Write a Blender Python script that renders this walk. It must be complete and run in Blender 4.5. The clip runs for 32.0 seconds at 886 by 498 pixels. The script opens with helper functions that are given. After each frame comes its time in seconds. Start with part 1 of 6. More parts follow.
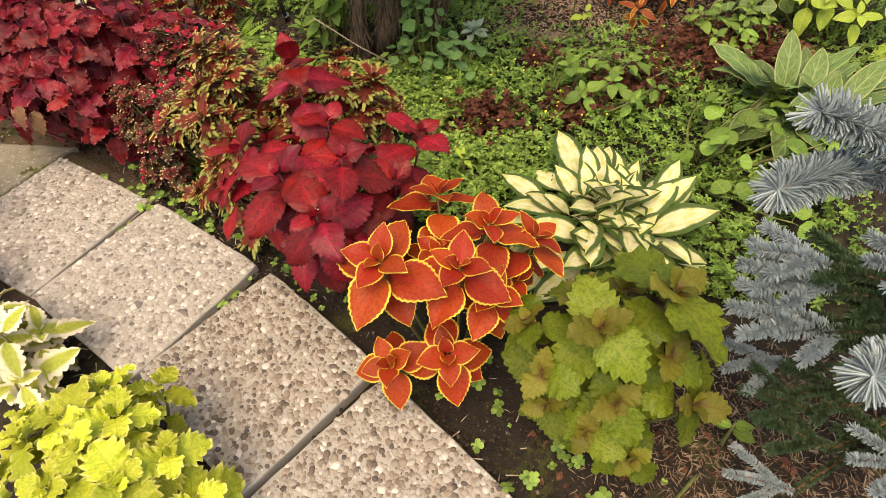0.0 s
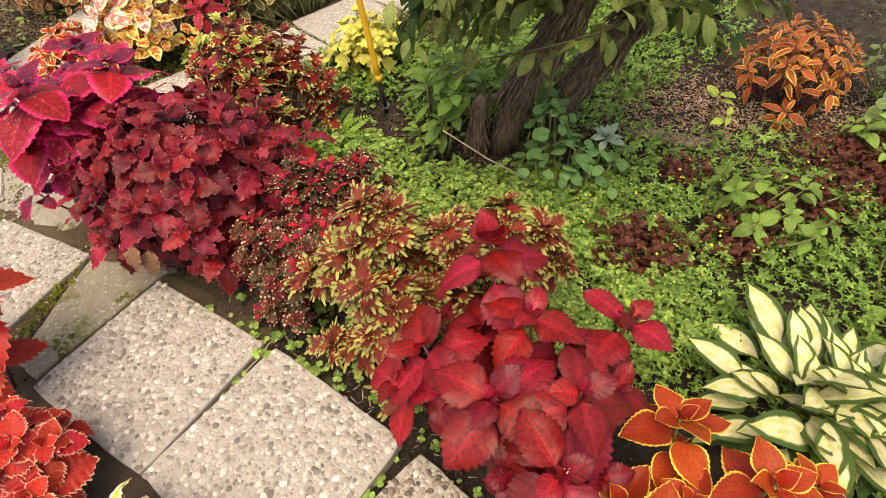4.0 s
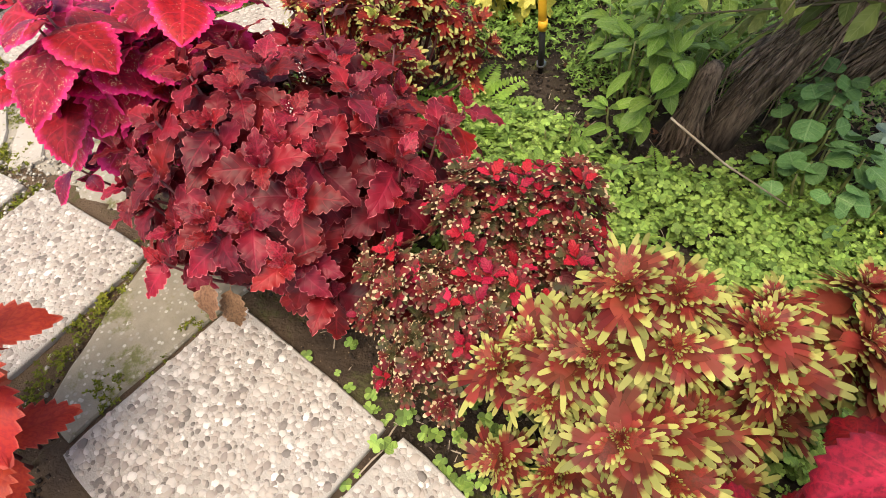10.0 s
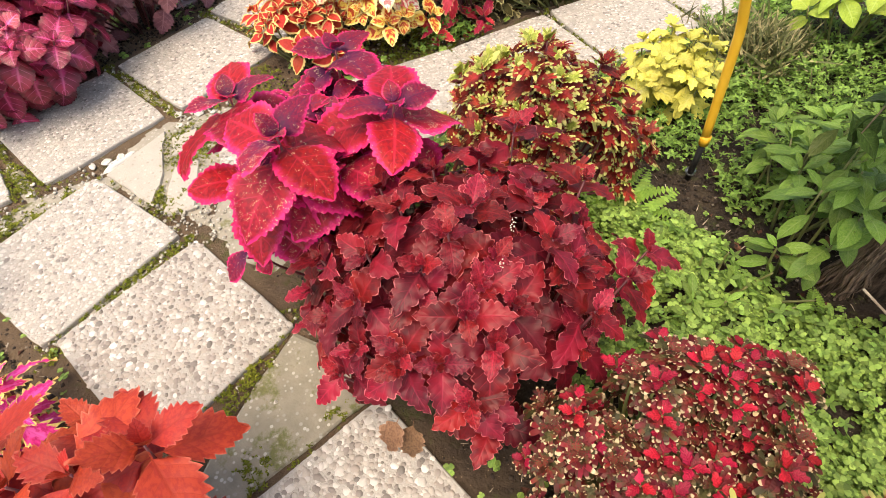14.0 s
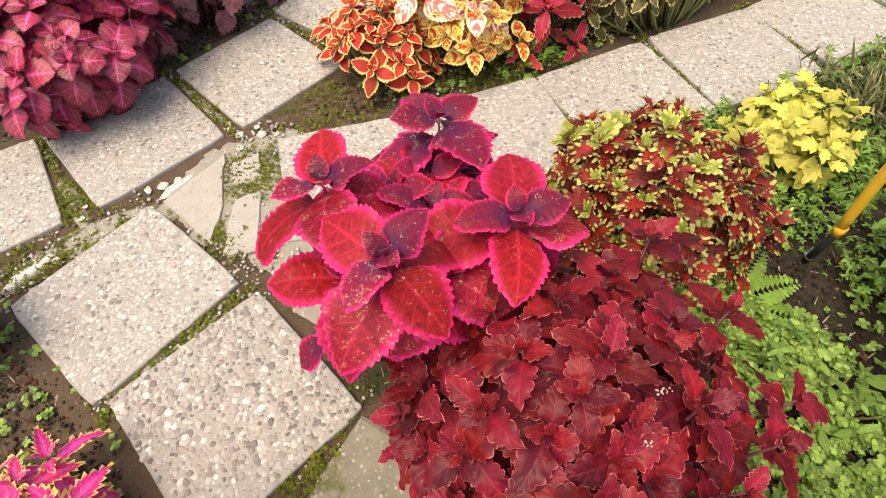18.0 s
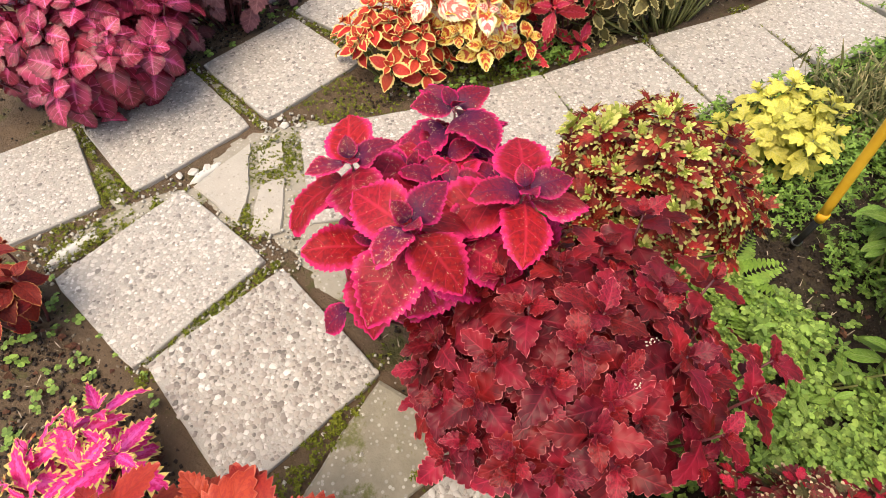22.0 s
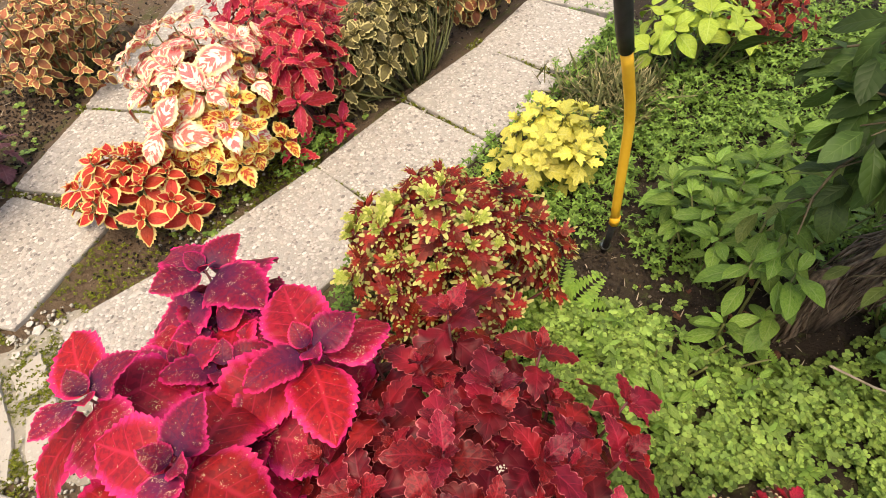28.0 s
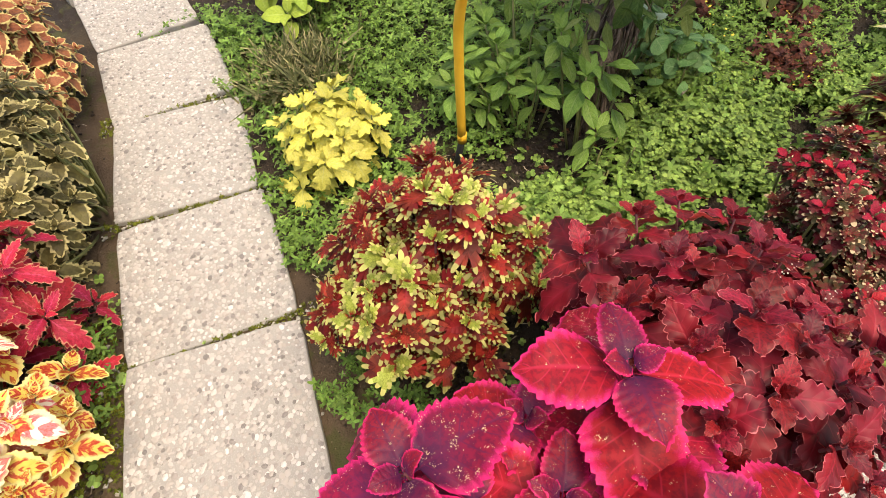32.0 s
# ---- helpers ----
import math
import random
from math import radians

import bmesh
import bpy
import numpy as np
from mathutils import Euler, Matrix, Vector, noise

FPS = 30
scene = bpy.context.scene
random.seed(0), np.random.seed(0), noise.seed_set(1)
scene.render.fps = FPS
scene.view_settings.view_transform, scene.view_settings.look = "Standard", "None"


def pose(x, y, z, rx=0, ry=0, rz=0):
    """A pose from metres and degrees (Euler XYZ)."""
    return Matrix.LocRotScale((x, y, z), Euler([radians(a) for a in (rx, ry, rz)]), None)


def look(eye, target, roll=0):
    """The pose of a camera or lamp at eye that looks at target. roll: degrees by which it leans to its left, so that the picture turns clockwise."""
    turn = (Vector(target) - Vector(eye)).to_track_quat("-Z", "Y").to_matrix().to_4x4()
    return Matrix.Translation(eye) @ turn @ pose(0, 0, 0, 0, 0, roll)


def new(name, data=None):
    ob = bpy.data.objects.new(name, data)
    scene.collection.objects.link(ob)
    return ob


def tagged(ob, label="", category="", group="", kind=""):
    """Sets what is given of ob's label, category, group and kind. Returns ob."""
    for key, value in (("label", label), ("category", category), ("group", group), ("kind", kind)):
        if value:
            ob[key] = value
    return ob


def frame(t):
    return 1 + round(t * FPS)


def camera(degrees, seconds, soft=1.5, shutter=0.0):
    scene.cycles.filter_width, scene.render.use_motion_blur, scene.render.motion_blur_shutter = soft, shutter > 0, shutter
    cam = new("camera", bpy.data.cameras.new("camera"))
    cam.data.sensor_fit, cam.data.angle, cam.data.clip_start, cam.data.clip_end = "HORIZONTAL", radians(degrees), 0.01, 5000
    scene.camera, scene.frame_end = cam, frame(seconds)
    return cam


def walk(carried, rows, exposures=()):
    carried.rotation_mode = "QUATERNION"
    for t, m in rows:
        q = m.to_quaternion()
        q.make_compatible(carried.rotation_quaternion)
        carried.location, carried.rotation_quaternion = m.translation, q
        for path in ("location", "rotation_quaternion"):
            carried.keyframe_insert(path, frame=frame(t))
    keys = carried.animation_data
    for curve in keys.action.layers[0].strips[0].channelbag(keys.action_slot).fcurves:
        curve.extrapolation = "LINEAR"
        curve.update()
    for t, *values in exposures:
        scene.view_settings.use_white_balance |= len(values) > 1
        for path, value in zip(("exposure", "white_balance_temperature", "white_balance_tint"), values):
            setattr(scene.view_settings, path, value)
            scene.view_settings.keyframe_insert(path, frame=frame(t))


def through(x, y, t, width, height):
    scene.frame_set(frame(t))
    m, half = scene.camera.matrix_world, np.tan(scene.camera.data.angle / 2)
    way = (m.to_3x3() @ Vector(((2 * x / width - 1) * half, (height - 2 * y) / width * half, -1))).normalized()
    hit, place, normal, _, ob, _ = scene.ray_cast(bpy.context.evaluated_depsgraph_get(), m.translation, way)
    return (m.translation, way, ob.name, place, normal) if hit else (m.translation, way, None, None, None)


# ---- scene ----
cam = camera(78.2, 32.0, soft=0.5)
PATH = [
    (0, (0.423, 0.29, 1.389), (0.164, 1.53, -0.158), -4.3),
    (0.5, (0.38, 0.345, 1.396), (0.126, 1.595, -0.144), -6.8),
    (1, (0.304, 0.383, 1.427), (0.089, 1.687, -0.074), -5.5),
    (1.5, (0.243, 0.486, 1.401), (0.023, 1.816, -0.077), -3.0),
    (2, (0.189, 0.551, 1.399), (-0.104, 1.823, -0.117), -4.5),
    (2.5, (0.112, 0.551, 1.429), (-0.182, 1.8, -0.105), -2.3),
    (3, (0.047, 0.55, 1.484), (-0.249, 1.797, -0.052), -2.4),
    (3.5, (-0.036, 0.6, 1.502), (-0.345, 1.919, 0.031), -3.7),
    (5.5, (-0.268, 0.939, 1.457), (-0.518, 2.07, -0.174), -4.3),
    (6, (-0.272, 0.937, 1.464), (-0.486, 2.07, -0.171), -3.5),
    (6.5, (-0.279, 0.927, 1.447), (-0.487, 2.03, -0.208), -3.5),
    (7, (-0.316, 0.922, 1.441), (-0.523, 2.017, -0.22), -3.4),
    (7.5, (-0.36, 0.907, 1.439), (-0.553, 2.009, -0.219), -2.5),
    (8, (-0.408, 0.919, 1.449), (-0.61, 2.094, -0.156), -1.4),
    (8.5, (-0.473, 0.996, 1.421), (-0.711, 2.231, -0.134), -0.7),
    (9, (-0.537, 1.04, 1.372), (-0.905, 2.249, -0.177), -1.3),
    (9.5, (-0.597, 1.127, 1.259), (-1.047, 2.304, -0.294), -3.0),
    (10, (-0.625, 1.202, 1.179), (-1.066, 2.302, -0.432), -5.8),
    (10.5, (-0.652, 1.242, 1.205), (-1.077, 2.317, -0.427), -5.3),
    (11, (-0.72, 1.285, 1.259), (-1.199, 2.341, -0.37), -3.7),
    (11.5, (-0.797, 1.297, 1.26), (-1.32, 2.345, -0.361), -1.7),
    (12, (-0.861, 1.265, 1.282), (-1.424, 2.294, -0.338), -0.7),
    (12.5, (-0.867, 1.231, 1.326), (-1.503, 2.24, -0.28), -2.2),
    (13, (-0.87, 1.267, 1.315), (-1.507, 2.276, -0.29), -3.8),
    (13.5, (-0.879, 1.298, 1.312), (-1.492, 2.321, -0.294), -4.1),
    (14, (-0.975, 1.311, 1.361), (-1.562, 2.368, -0.232), -3.8),
    (14.5, (-1.056, 1.335, 1.399), (-1.666, 2.462, -0.136), -3.2),
    (15, (-1.142, 1.386, 1.387), (-1.75, 2.525, -0.141), -2.2),
    (15.5, (-1.204, 1.442, 1.39), (-1.814, 2.583, -0.135), -0.2),
    (17.5, (-1.301, 1.538, 1.375), (-1.929, 2.499, -0.262), -1.3),
    (18, (-1.3, 1.53, 1.408), (-1.914, 2.465, -0.25), -2.7),
    (18.5, (-1.266, 1.477, 1.498), (-1.853, 2.393, -0.18), -2.7),
    (19, (-1.263, 1.464, 1.512), (-1.852, 2.383, -0.164), -2.9),
    (19.5, (-1.266, 1.461, 1.518), (-1.858, 2.383, -0.156), -4.0),
    (20, (-1.249, 1.475, 1.509), (-1.844, 2.405, -0.158), -5.0),
    (20.5, (-1.248, 1.463, 1.506), (-1.848, 2.404, -0.154), -4.5),
    (21, (-1.259, 1.444, 1.506), (-1.864, 2.386, -0.152), -2.6),
    (21.5, (-1.259, 1.44, 1.503), (-1.871, 2.382, -0.152), -2.5),
    (22, (-1.254, 1.411, 1.478), (-1.884, 2.345, -0.175), -2.6),
    (22.5, (-1.272, 1.374, 1.449), (-1.895, 2.286, -0.218), 1.6),
    (23, (-1.291, 1.381, 1.458), (-1.92, 2.303, -0.202), 1.3),
    (23.5, (-1.285, 1.423, 1.472), (-1.915, 2.345, -0.187), -2.8),
    (24, (-1.273, 1.439, 1.476), (-1.907, 2.365, -0.18), -4.8),
    (24.5, (-1.271, 1.435, 1.482), (-1.905, 2.363, -0.173), -5.0),
    (25, (-1.263, 1.445, 1.483), (-1.898, 2.375, -0.17), -5.6),
    (25.5, (-1.24, 1.471, 1.484), (-1.865, 2.416, -0.164), -7.6),
    (26, (-1.213, 1.536, 1.484), (-1.77, 2.55, -0.148), -8.2),
    (26.5, (-1.18, 1.624, 1.484), (-1.595, 2.738, -0.124), -7.2),
    (28.5, (-1.187, 1.691, 1.428), (-1.361, 2.928, -0.133), -5.2),
    (29, (-1.23, 1.699, 1.4), (-1.323, 2.957, -0.152), -3.9),
    (29.5, (-1.322, 1.796, 1.386), (-1.307, 3.054, -0.168), -2.9),
    (30, (-1.441, 1.882, 1.357), (-1.264, 3.046, -0.26), -3.7),
    (30.5, (-1.605, 1.94, 1.344), (-1.217, 2.991, -0.313), -3.5),
    (31, (-1.712, 2.065, 1.313), (-1.139, 2.978, -0.372), -2.0),
    (31.5, (-1.78, 2.119, 1.359), (-1.034, 2.907, -0.321), -1.6),
    (32, (-1.903, 2.134, 1.371), (-0.985, 2.816, -0.27), -3.2),
]
walk(cam, [(t, look(eye, target, roll)) for t, eye, target, roll in PATH], [(0.0, 0.81, 8900.0, 11.0), (3.5, 0.87, 8600.0, 11.0), (6.0, 1.11, 8100.0, 11.0), (9.0, 1.09, 7550.0, 10.0), (13.0, 1.17, 7650.0, 10.0), (15.0, 1.12, 7850.0, 10.0), (19.0, 0.90, 7750.0, 10.0), (26.0, 0.91, 7650.0, 10.0), (29.0, 0.94, 8300.0, 10.0), (30.5, 0.94, 8300.0, 10.0), (32.0, 0.99, 7750.0, 10.0)])

# ---- world and light ----
world = bpy.data.worlds.new("sky")
scene.world = world
world.use_nodes = True
wn = world.node_tree
sky = wn.nodes.new("ShaderNodeTexSky")
sky.sky_type, sky.sun_disc = "NISHITA", False
sky.sun_elevation, sky.sun_rotation = radians(71), radians(190)
sky.air_density, sky.dust_density = 1.0, 3.0
back = wn.nodes["Background"]
back.inputs["Strength"].default_value = 0.15
wn.links.new(sky.outputs[0], back.inputs["Color"])
sun = new("sun", bpy.data.lights.new("sun", "SUN"))
sun.data.energy, sun.data.angle, sun.data.color = 1.5, radians(50), (1.0, 0.93, 0.82)
sun.matrix_world = look((-1.37, -0.5, 6.2), (-1.0, 1.6, 0.0))
sun.location = (-1.4, -1.0, 6.0)


# ---- material helpers ----
class Nodes:
    def __init__(self, name):
        self.mat = bpy.data.materials.new(name)
        self.mat.use_nodes = True
        self.tree = self.mat.node_tree
        self.bsdf = self.tree.nodes["Principled BSDF"]
        self.out = self.tree.nodes["Material Output"]

    def add(self, kind, **values):
        node = self.tree.nodes.new(kind)
        for key, value in values.items():
            if key in node.inputs:
                node.inputs[key].default_value = value
        return node

    def link(self, a, b):
        self.tree.links.new(a, b)

    def math(self, op, a, b=0.0, clamp=False):
        node = self.tree.nodes.new("ShaderNodeMath")
        node.operation, node.use_clamp = op, clamp
        for i, v in enumerate((a, b)):
            if isinstance(v, (int, float)):
                node.inputs[i].default_value = v
            else:
                self.link(v, node.inputs[i])
        return node.outputs[0]

    def mix(self, f, a, b, blend="MIX"):
        node = self.tree.nodes.new("ShaderNodeMix")
        node.data_type, node.blend_type = "RGBA", blend
        for sock, v in ((node.inputs["Factor"], f), (node.inputs[6], a), (node.inputs[7], b)):
            if isinstance(v, (int, float)):
                sock.default_value = v
            elif isinstance(v, tuple):
                sock.default_value = (*v, 1.0)
            else:
                self.link(v, sock)
        return node.outputs[2]

    def step(self, v, lo, hi, a=0.0, b=1.0):
        node = self.tree.nodes.new("ShaderNodeMapRange")
        node.interpolation_type = "SMOOTHSTEP"
        self.link(v, node.inputs[0])
        for i, x in enumerate((lo, hi, a, b)):
            node.inputs[i + 1].default_value = x
        return node.outputs[0]

    def noise(self, scale, detail=3.0, rough=0.6, vec=None, out="Fac"):
        node = self.add("ShaderNodeTexNoise", Scale=scale, Detail=detail, Roughness=rough)
        if vec is not None:
            self.link(vec, node.inputs["Vector"])
        return node.outputs[out]

    def voronoi(self, scale, feature="F1", vec=None, out="Distance", random=1.0):
        node = self.add("ShaderNodeTexVoronoi", Scale=scale, Randomness=random)
        node.feature = feature
        if vec is not None:
            self.link(vec, node.inputs["Vector"])
        return node.outputs[out]

    def bump(self, height, strength=0.5, distance=0.005, normal=None):
        node = self.add("ShaderNodeBump", Strength=strength, Distance=distance)
        self.link(height, node.inputs["Height"])
        if normal is not None:
            self.link(normal, node.inputs["Normal"])
        return node.outputs[0]

    def coords(self, which="Object"):
        return self.tree.nodes.new("ShaderNodeTexCoord").outputs[which]

    def finish(self, color=None, rough=0.6, normal=None, metal=0.0):
        if color is not None:
            if isinstance(color, tuple):
                self.bsdf.inputs["Base Color"].default_value = (*color, 1.0)
            else:
                self.link(color, self.bsdf.inputs["Base Color"])
        if isinstance(rough, (int, float)):
            self.bsdf.inputs["Roughness"].default_value = rough
        else:
            self.link(rough, self.bsdf.inputs["Roughness"])
        self.bsdf.inputs["Metallic"].default_value = metal
        if normal is not None:
            self.link(normal, self.bsdf.inputs["Normal"])
        return self.mat


def leaf_material(name, body, body2, edge=None, edge_w=0.1, mid=None, mid_w=0.35, vein=None, speck=None, island=False,
                  vary=0.25, rough=0.48, through=0.11, heart=None, heart_to=0.35, mix_lo=0.42, mix_hi=0.62, blotch=14.0, edge_soft=0.05, heart_soft=0.12, relief=0.28, edge_vary=0.0, shine=0.2, streak=None, streak_at=0.5):
    """A leaf: UV x runs from the midrib (0) to the margin (1), UV y from the stalk to the tip."""
    n = Nodes(name)
    uv = n.tree.nodes.new("ShaderNodeSeparateXYZ")
    n.link(n.coords("UV"), uv.inputs[0])
    s, t = uv.outputs[0], uv.outputs[1]
    fine = n.noise(90.0, 2.0)
    rnd = n.tree.nodes.new("ShaderNodeNewGeometry").outputs["Random Per Island"]
    if not island:
        rnd = n.math("FRACT", n.math("ADD", rnd, n.tree.nodes.new("ShaderNodeObjectInfo").outputs["Random"]))
    broad = n.noise(blotch, 3.0)
    color = n.mix(n.step(broad, mix_lo, mix_hi), body, body2)
    if mid is not None:
        reach = n.math("ADD", s, n.math("MULTIPLY", n.math("SUBTRACT", broad, 0.5), 0.9))
        reach = n.math("ADD", reach, n.math("MULTIPLY", t, 0.35))
        color = n.mix(n.step(reach, mid_w + 0.22, mid_w - 0.12), color, mid)
    if streak is not None:
        flow = n.tree.nodes.new("ShaderNodeCombineXYZ")
        n.link(n.math("MULTIPLY", s, 1.6), flow.inputs[0])
        n.link(n.math("MULTIPLY", n.math("SUBTRACT", t, n.math("MULTIPLY", s, 0.30)), 8.0), flow.inputs[1])
        n.link(n.math("MULTIPLY", rnd, 90.0), flow.inputs[2])
        color = n.mix(n.step(n.noise(1.0, 2.5, 0.6, flow.outputs[0]), streak_at - 0.03, streak_at + 0.04), color, streak)
    ragged = n.math("ADD", t, n.math("MULTIPLY", n.math("SUBTRACT", fine, 0.5), 0.2))
    if heart is not None:
        color = n.mix(n.step(n.math("ADD", ragged, n.math("MULTIPLY", s, 0.15)), heart_to + heart_soft, heart_to - heart_soft), color, heart)
    if vein is not None:
        rib = n.math("ABSOLUTE", n.math("SINE", n.math("MULTIPLY", n.math("SUBTRACT", t, n.math("MULTIPLY", s, 0.22)), 19.0)))
        lines = n.math("MAXIMUM", n.step(rib, 0.22, 0.02), n.step(s, 0.1, 0.01))
        color = n.mix(n.math("MULTIPLY", lines, n.step(s, 1.0, 0.3, 0.25, 0.8)), color, vein)
    if edge is not None:
        near = n.math("ADD", s, n.math("MULTIPLY", n.math("SUBTRACT", fine, 0.5), 0.22))
        near = n.math("ADD", near, n.step(t, 0.86, 1.0, 0.0, 0.3))
        near = n.math("ADD", near, n.math("MULTIPLY", n.math("SUBTRACT", broad, 0.5), edge_soft * 2.5))
        if edge_vary:
            near = n.math("ADD", near, n.math("MULTIPLY", n.math("SUBTRACT", n.math("FRACT", n.math("MULTIPLY", rnd, 3.7)), 0.5), edge_vary))
        color = n.mix(n.step(near, 1.0 - edge_w - edge_soft * 1.1, 1.0 - edge_w + edge_soft), color, edge)
    if speck is not None:
        where = n.math("ADD", n.noise(9.0, 2.0), n.math("MULTIPLY", n.tree.nodes.new("ShaderNodeObjectInfo").outputs["Random"], 0.16))
        color = n.mix(n.math("MULTIPLY", n.step(n.noise(60.0, 2.0), 0.58, 0.62), n.step(where, 0.66, 0.74)), color, speck)
        color = n.mix(n.math("MULTIPLY", n.step(n.noise(50.0, 0.0), 0.84, 0.86), 0.8), color, speck)
    hsv = n.tree.nodes.new("ShaderNodeHueSaturation")
    n.link(color, hsv.inputs["Color"])
    n.link(n.math("ADD", n.math("MULTIPLY", rnd, 0.014), 0.493), hsv.inputs["Hue"])
    n.link(n.math("ADD", n.math("MULTIPLY", n.math("FRACT", n.math("MULTIPLY", rnd, 7.3)), 2 * vary), 1.0 - vary), hsv.inputs["Value"])
    grain = n.math("ADD", n.math("MULTIPLY", fine, 0.25), n.math("ABSOLUTE", n.math("SINE", n.math("MULTIPLY", n.math("SUBTRACT", t, n.math("MULTIPLY", s, 0.22)), 19.0))))
    grain = n.math("ADD", grain, n.step(s, 0.0, 0.12))
    nrm = n.bump(grain, relief, 0.002)
    n.finish(hsv.outputs[0], rough, nrm)
    n.bsdf.inputs["Specular IOR Level"].default_value = shine
    glow = n.add("ShaderNodeBsdfTranslucent")
    n.link(hsv.outputs[0], glow.inputs["Color"])
    n.link(nrm, glow.inputs["Normal"])
    both = n.add("ShaderNodeMixShader", Fac=through)
    n.link(n.bsdf.outputs[0], both.inputs[1])
    n.link(glow.outputs[0], both.inputs[2])
    n.link(both.outputs[0], n.out.inputs["Surface"])
    return n.mat


def slab_material():
    n = Nodes("cement_paste")
    at = n.coords("Object")
    color = n.mix(n.noise(11.0, 5.0, vec=at), (0.31, 0.285, 0.255), (0.42, 0.39, 0.35))
    color = n.mix(n.step(n.noise(260.0, 2.0, vec=at), 0.5, 0.7), color, (0.44, 0.41, 0.365))
    color = n.mix(n.step(n.noise(4.0, 5.0, vec=at), 0.58, 0.75, 0.0, 0.4), color, (0.27, 0.25, 0.19))
    nrm = n.bump(n.noise(240.0, 3.0, vec=at), 0.7, 0.003)
    return n.finish(color, 0.9, nrm)


def gravel_material(name, stones, film, wash=0.5):
    """Washed pebbles: beige, grey and pinkish stones, a few dark or white."""
    n = Nodes(name)
    rnd = n.tree.nodes.new("ShaderNodeNewGeometry").outputs["Random Per Island"]
    own = n.tree.nodes.new("ShaderNodeObjectInfo").outputs["Random"]
    ramp = n.tree.nodes.new("ShaderNodeValToRGB")
    n.link(n.math("FRACT", n.math("ADD", rnd, own)), ramp.inputs[0])
    stops = stones
    while len(ramp.color_ramp.elements) < len(stops):
        ramp.color_ramp.elements.new(0.5)
    for e, (p, c) in zip(ramp.color_ramp.elements, stops):
        e.position, e.color = p, (*c, 1.0)
    color = n.mix(n.step(n.noise(150.0, 3.0), 0.35, 0.75, 0.3 * wash, wash), ramp.outputs[0], film)
    color = n.mix(n.step(n.noise(5.0, 4.0, vec=n.coords("Object")), 0.5, 0.75, 0.0, 0.35), color, film)
    return n.finish(color, 0.66, n.bump(n.noise(300.0, 2.0), 0.2, 0.001))


def concrete_material(name, a, b, moss=0.0):
    n = Nodes(name)
    at = n.coords("Object")
    color = n.mix(n.noise(18.0, 6.0, vec=at), a, b)
    color = n.mix(n.step(n.voronoi(62.0, "F1", at), 0.34, 0.22, 0.0, 0.75), color, n.mix(n.voronoi(62.0, "F1", at, "Color"), (0.22, 0.20, 0.17), (0.58, 0.54, 0.47)))
    if moss:
        color = n.mix(n.step(n.noise(7.0, 6.0, 0.7, vec=at), 0.66 - moss, 0.76 - moss, 0.0, 0.85), color, n.mix(n.noise(160.0, 2.0, vec=at), (0.05, 0.055, 0.012), (0.17, 0.17, 0.035)))
    nrm = n.bump(n.noise(140.0, 4.0, vec=at), 0.5, 0.004)
    return n.finish(color, 0.85, nrm)


def soil_material():
    n = Nodes("garden_soil")
    at = n.coords("Object")
    color = n.mix(n.noise(22.0, 6.0, 0.7, vec=at), (0.010, 0.006, 0.004), (0.046, 0.029, 0.018))
    color = n.mix(n.step(n.noise(2.4, 4.0, vec=at), 0.52, 0.66, 0.0, 0.6), color, (0.05, 0.038, 0.02))
    color = n.mix(n.step(n.noise(5.0, 6.0, 0.75, vec=at), 0.57, 0.68, 0.0, 0.8), color, (0.06, 0.072, 0.016))
    way = n.tree.nodes.new("ShaderNodeSeparateXYZ")
    n.link(at, way.inputs[0])
    dry = n.step(n.math("ADD", way.outputs[0], n.math("MULTIPLY", n.noise(1.1, 4.0, vec=at), 2.6)), 0.6, -0.6)
    color = n.mix(n.math("MULTIPLY", dry, 0.8), color, n.mix(n.noise(30.0, 6.0, 0.7, vec=at), (0.085, 0.052, 0.030), (0.225, 0.15, 0.088)))
    color = n.mix(n.step(n.noise(6.0, 5.0, 0.7, vec=at), 0.54, 0.66, 0.0, 0.8), color, (0.075, 0.08, 0.018))
    color = n.mix(n.step(n.voronoi(70.0, "F1", at), 0.14, 0.08), color, (0.24, 0.17, 0.11))
    nrm = n.bump(n.noise(60.0, 6.0, 0.7, vec=at), 0.9, 0.02)
    return n.finish(color, 0.95, nrm)


def plain_material(name, a, b, rough=0.6, scale=30.0, bump=0.3, dist=0.002, metal=0.0, stretch=None):
    n = Nodes(name)
    at = n.coords("Object")
    if stretch:
        m = n.tree.nodes.new("ShaderNodeMapping")
        m.inputs["Scale"].default_value = stretch
        n.link(at, m.inputs["Vector"])
        at = m.outputs[0]
    f = n.noise(scale, 5.0, 0.65, vec=at)
    return n.finish(n.mix(n.step(f, 0.3, 0.7), a, b), rough, n.bump(f, bump, dist), metal)


# ---- mesh helpers ----
def link_mesh(name, mesh, parent=None, matrix=None, label=""):
    ob = new(name, mesh)
    if parent is not None:
        ob.parent = parent
    if matrix is not None:
        ob.matrix_basis = matrix
    if label:
        tagged(ob, label=label)
    return ob


def thing(name, place, label, category, group=""):
    ob = new(name)
    ob.empty_display_size = 0.05
    ob.location = place
    return tagged(ob, label, category, group)


def shade_smooth(mesh):
    mesh.polygons.foreach_set("use_smooth", [True] * len(mesh.polygons))


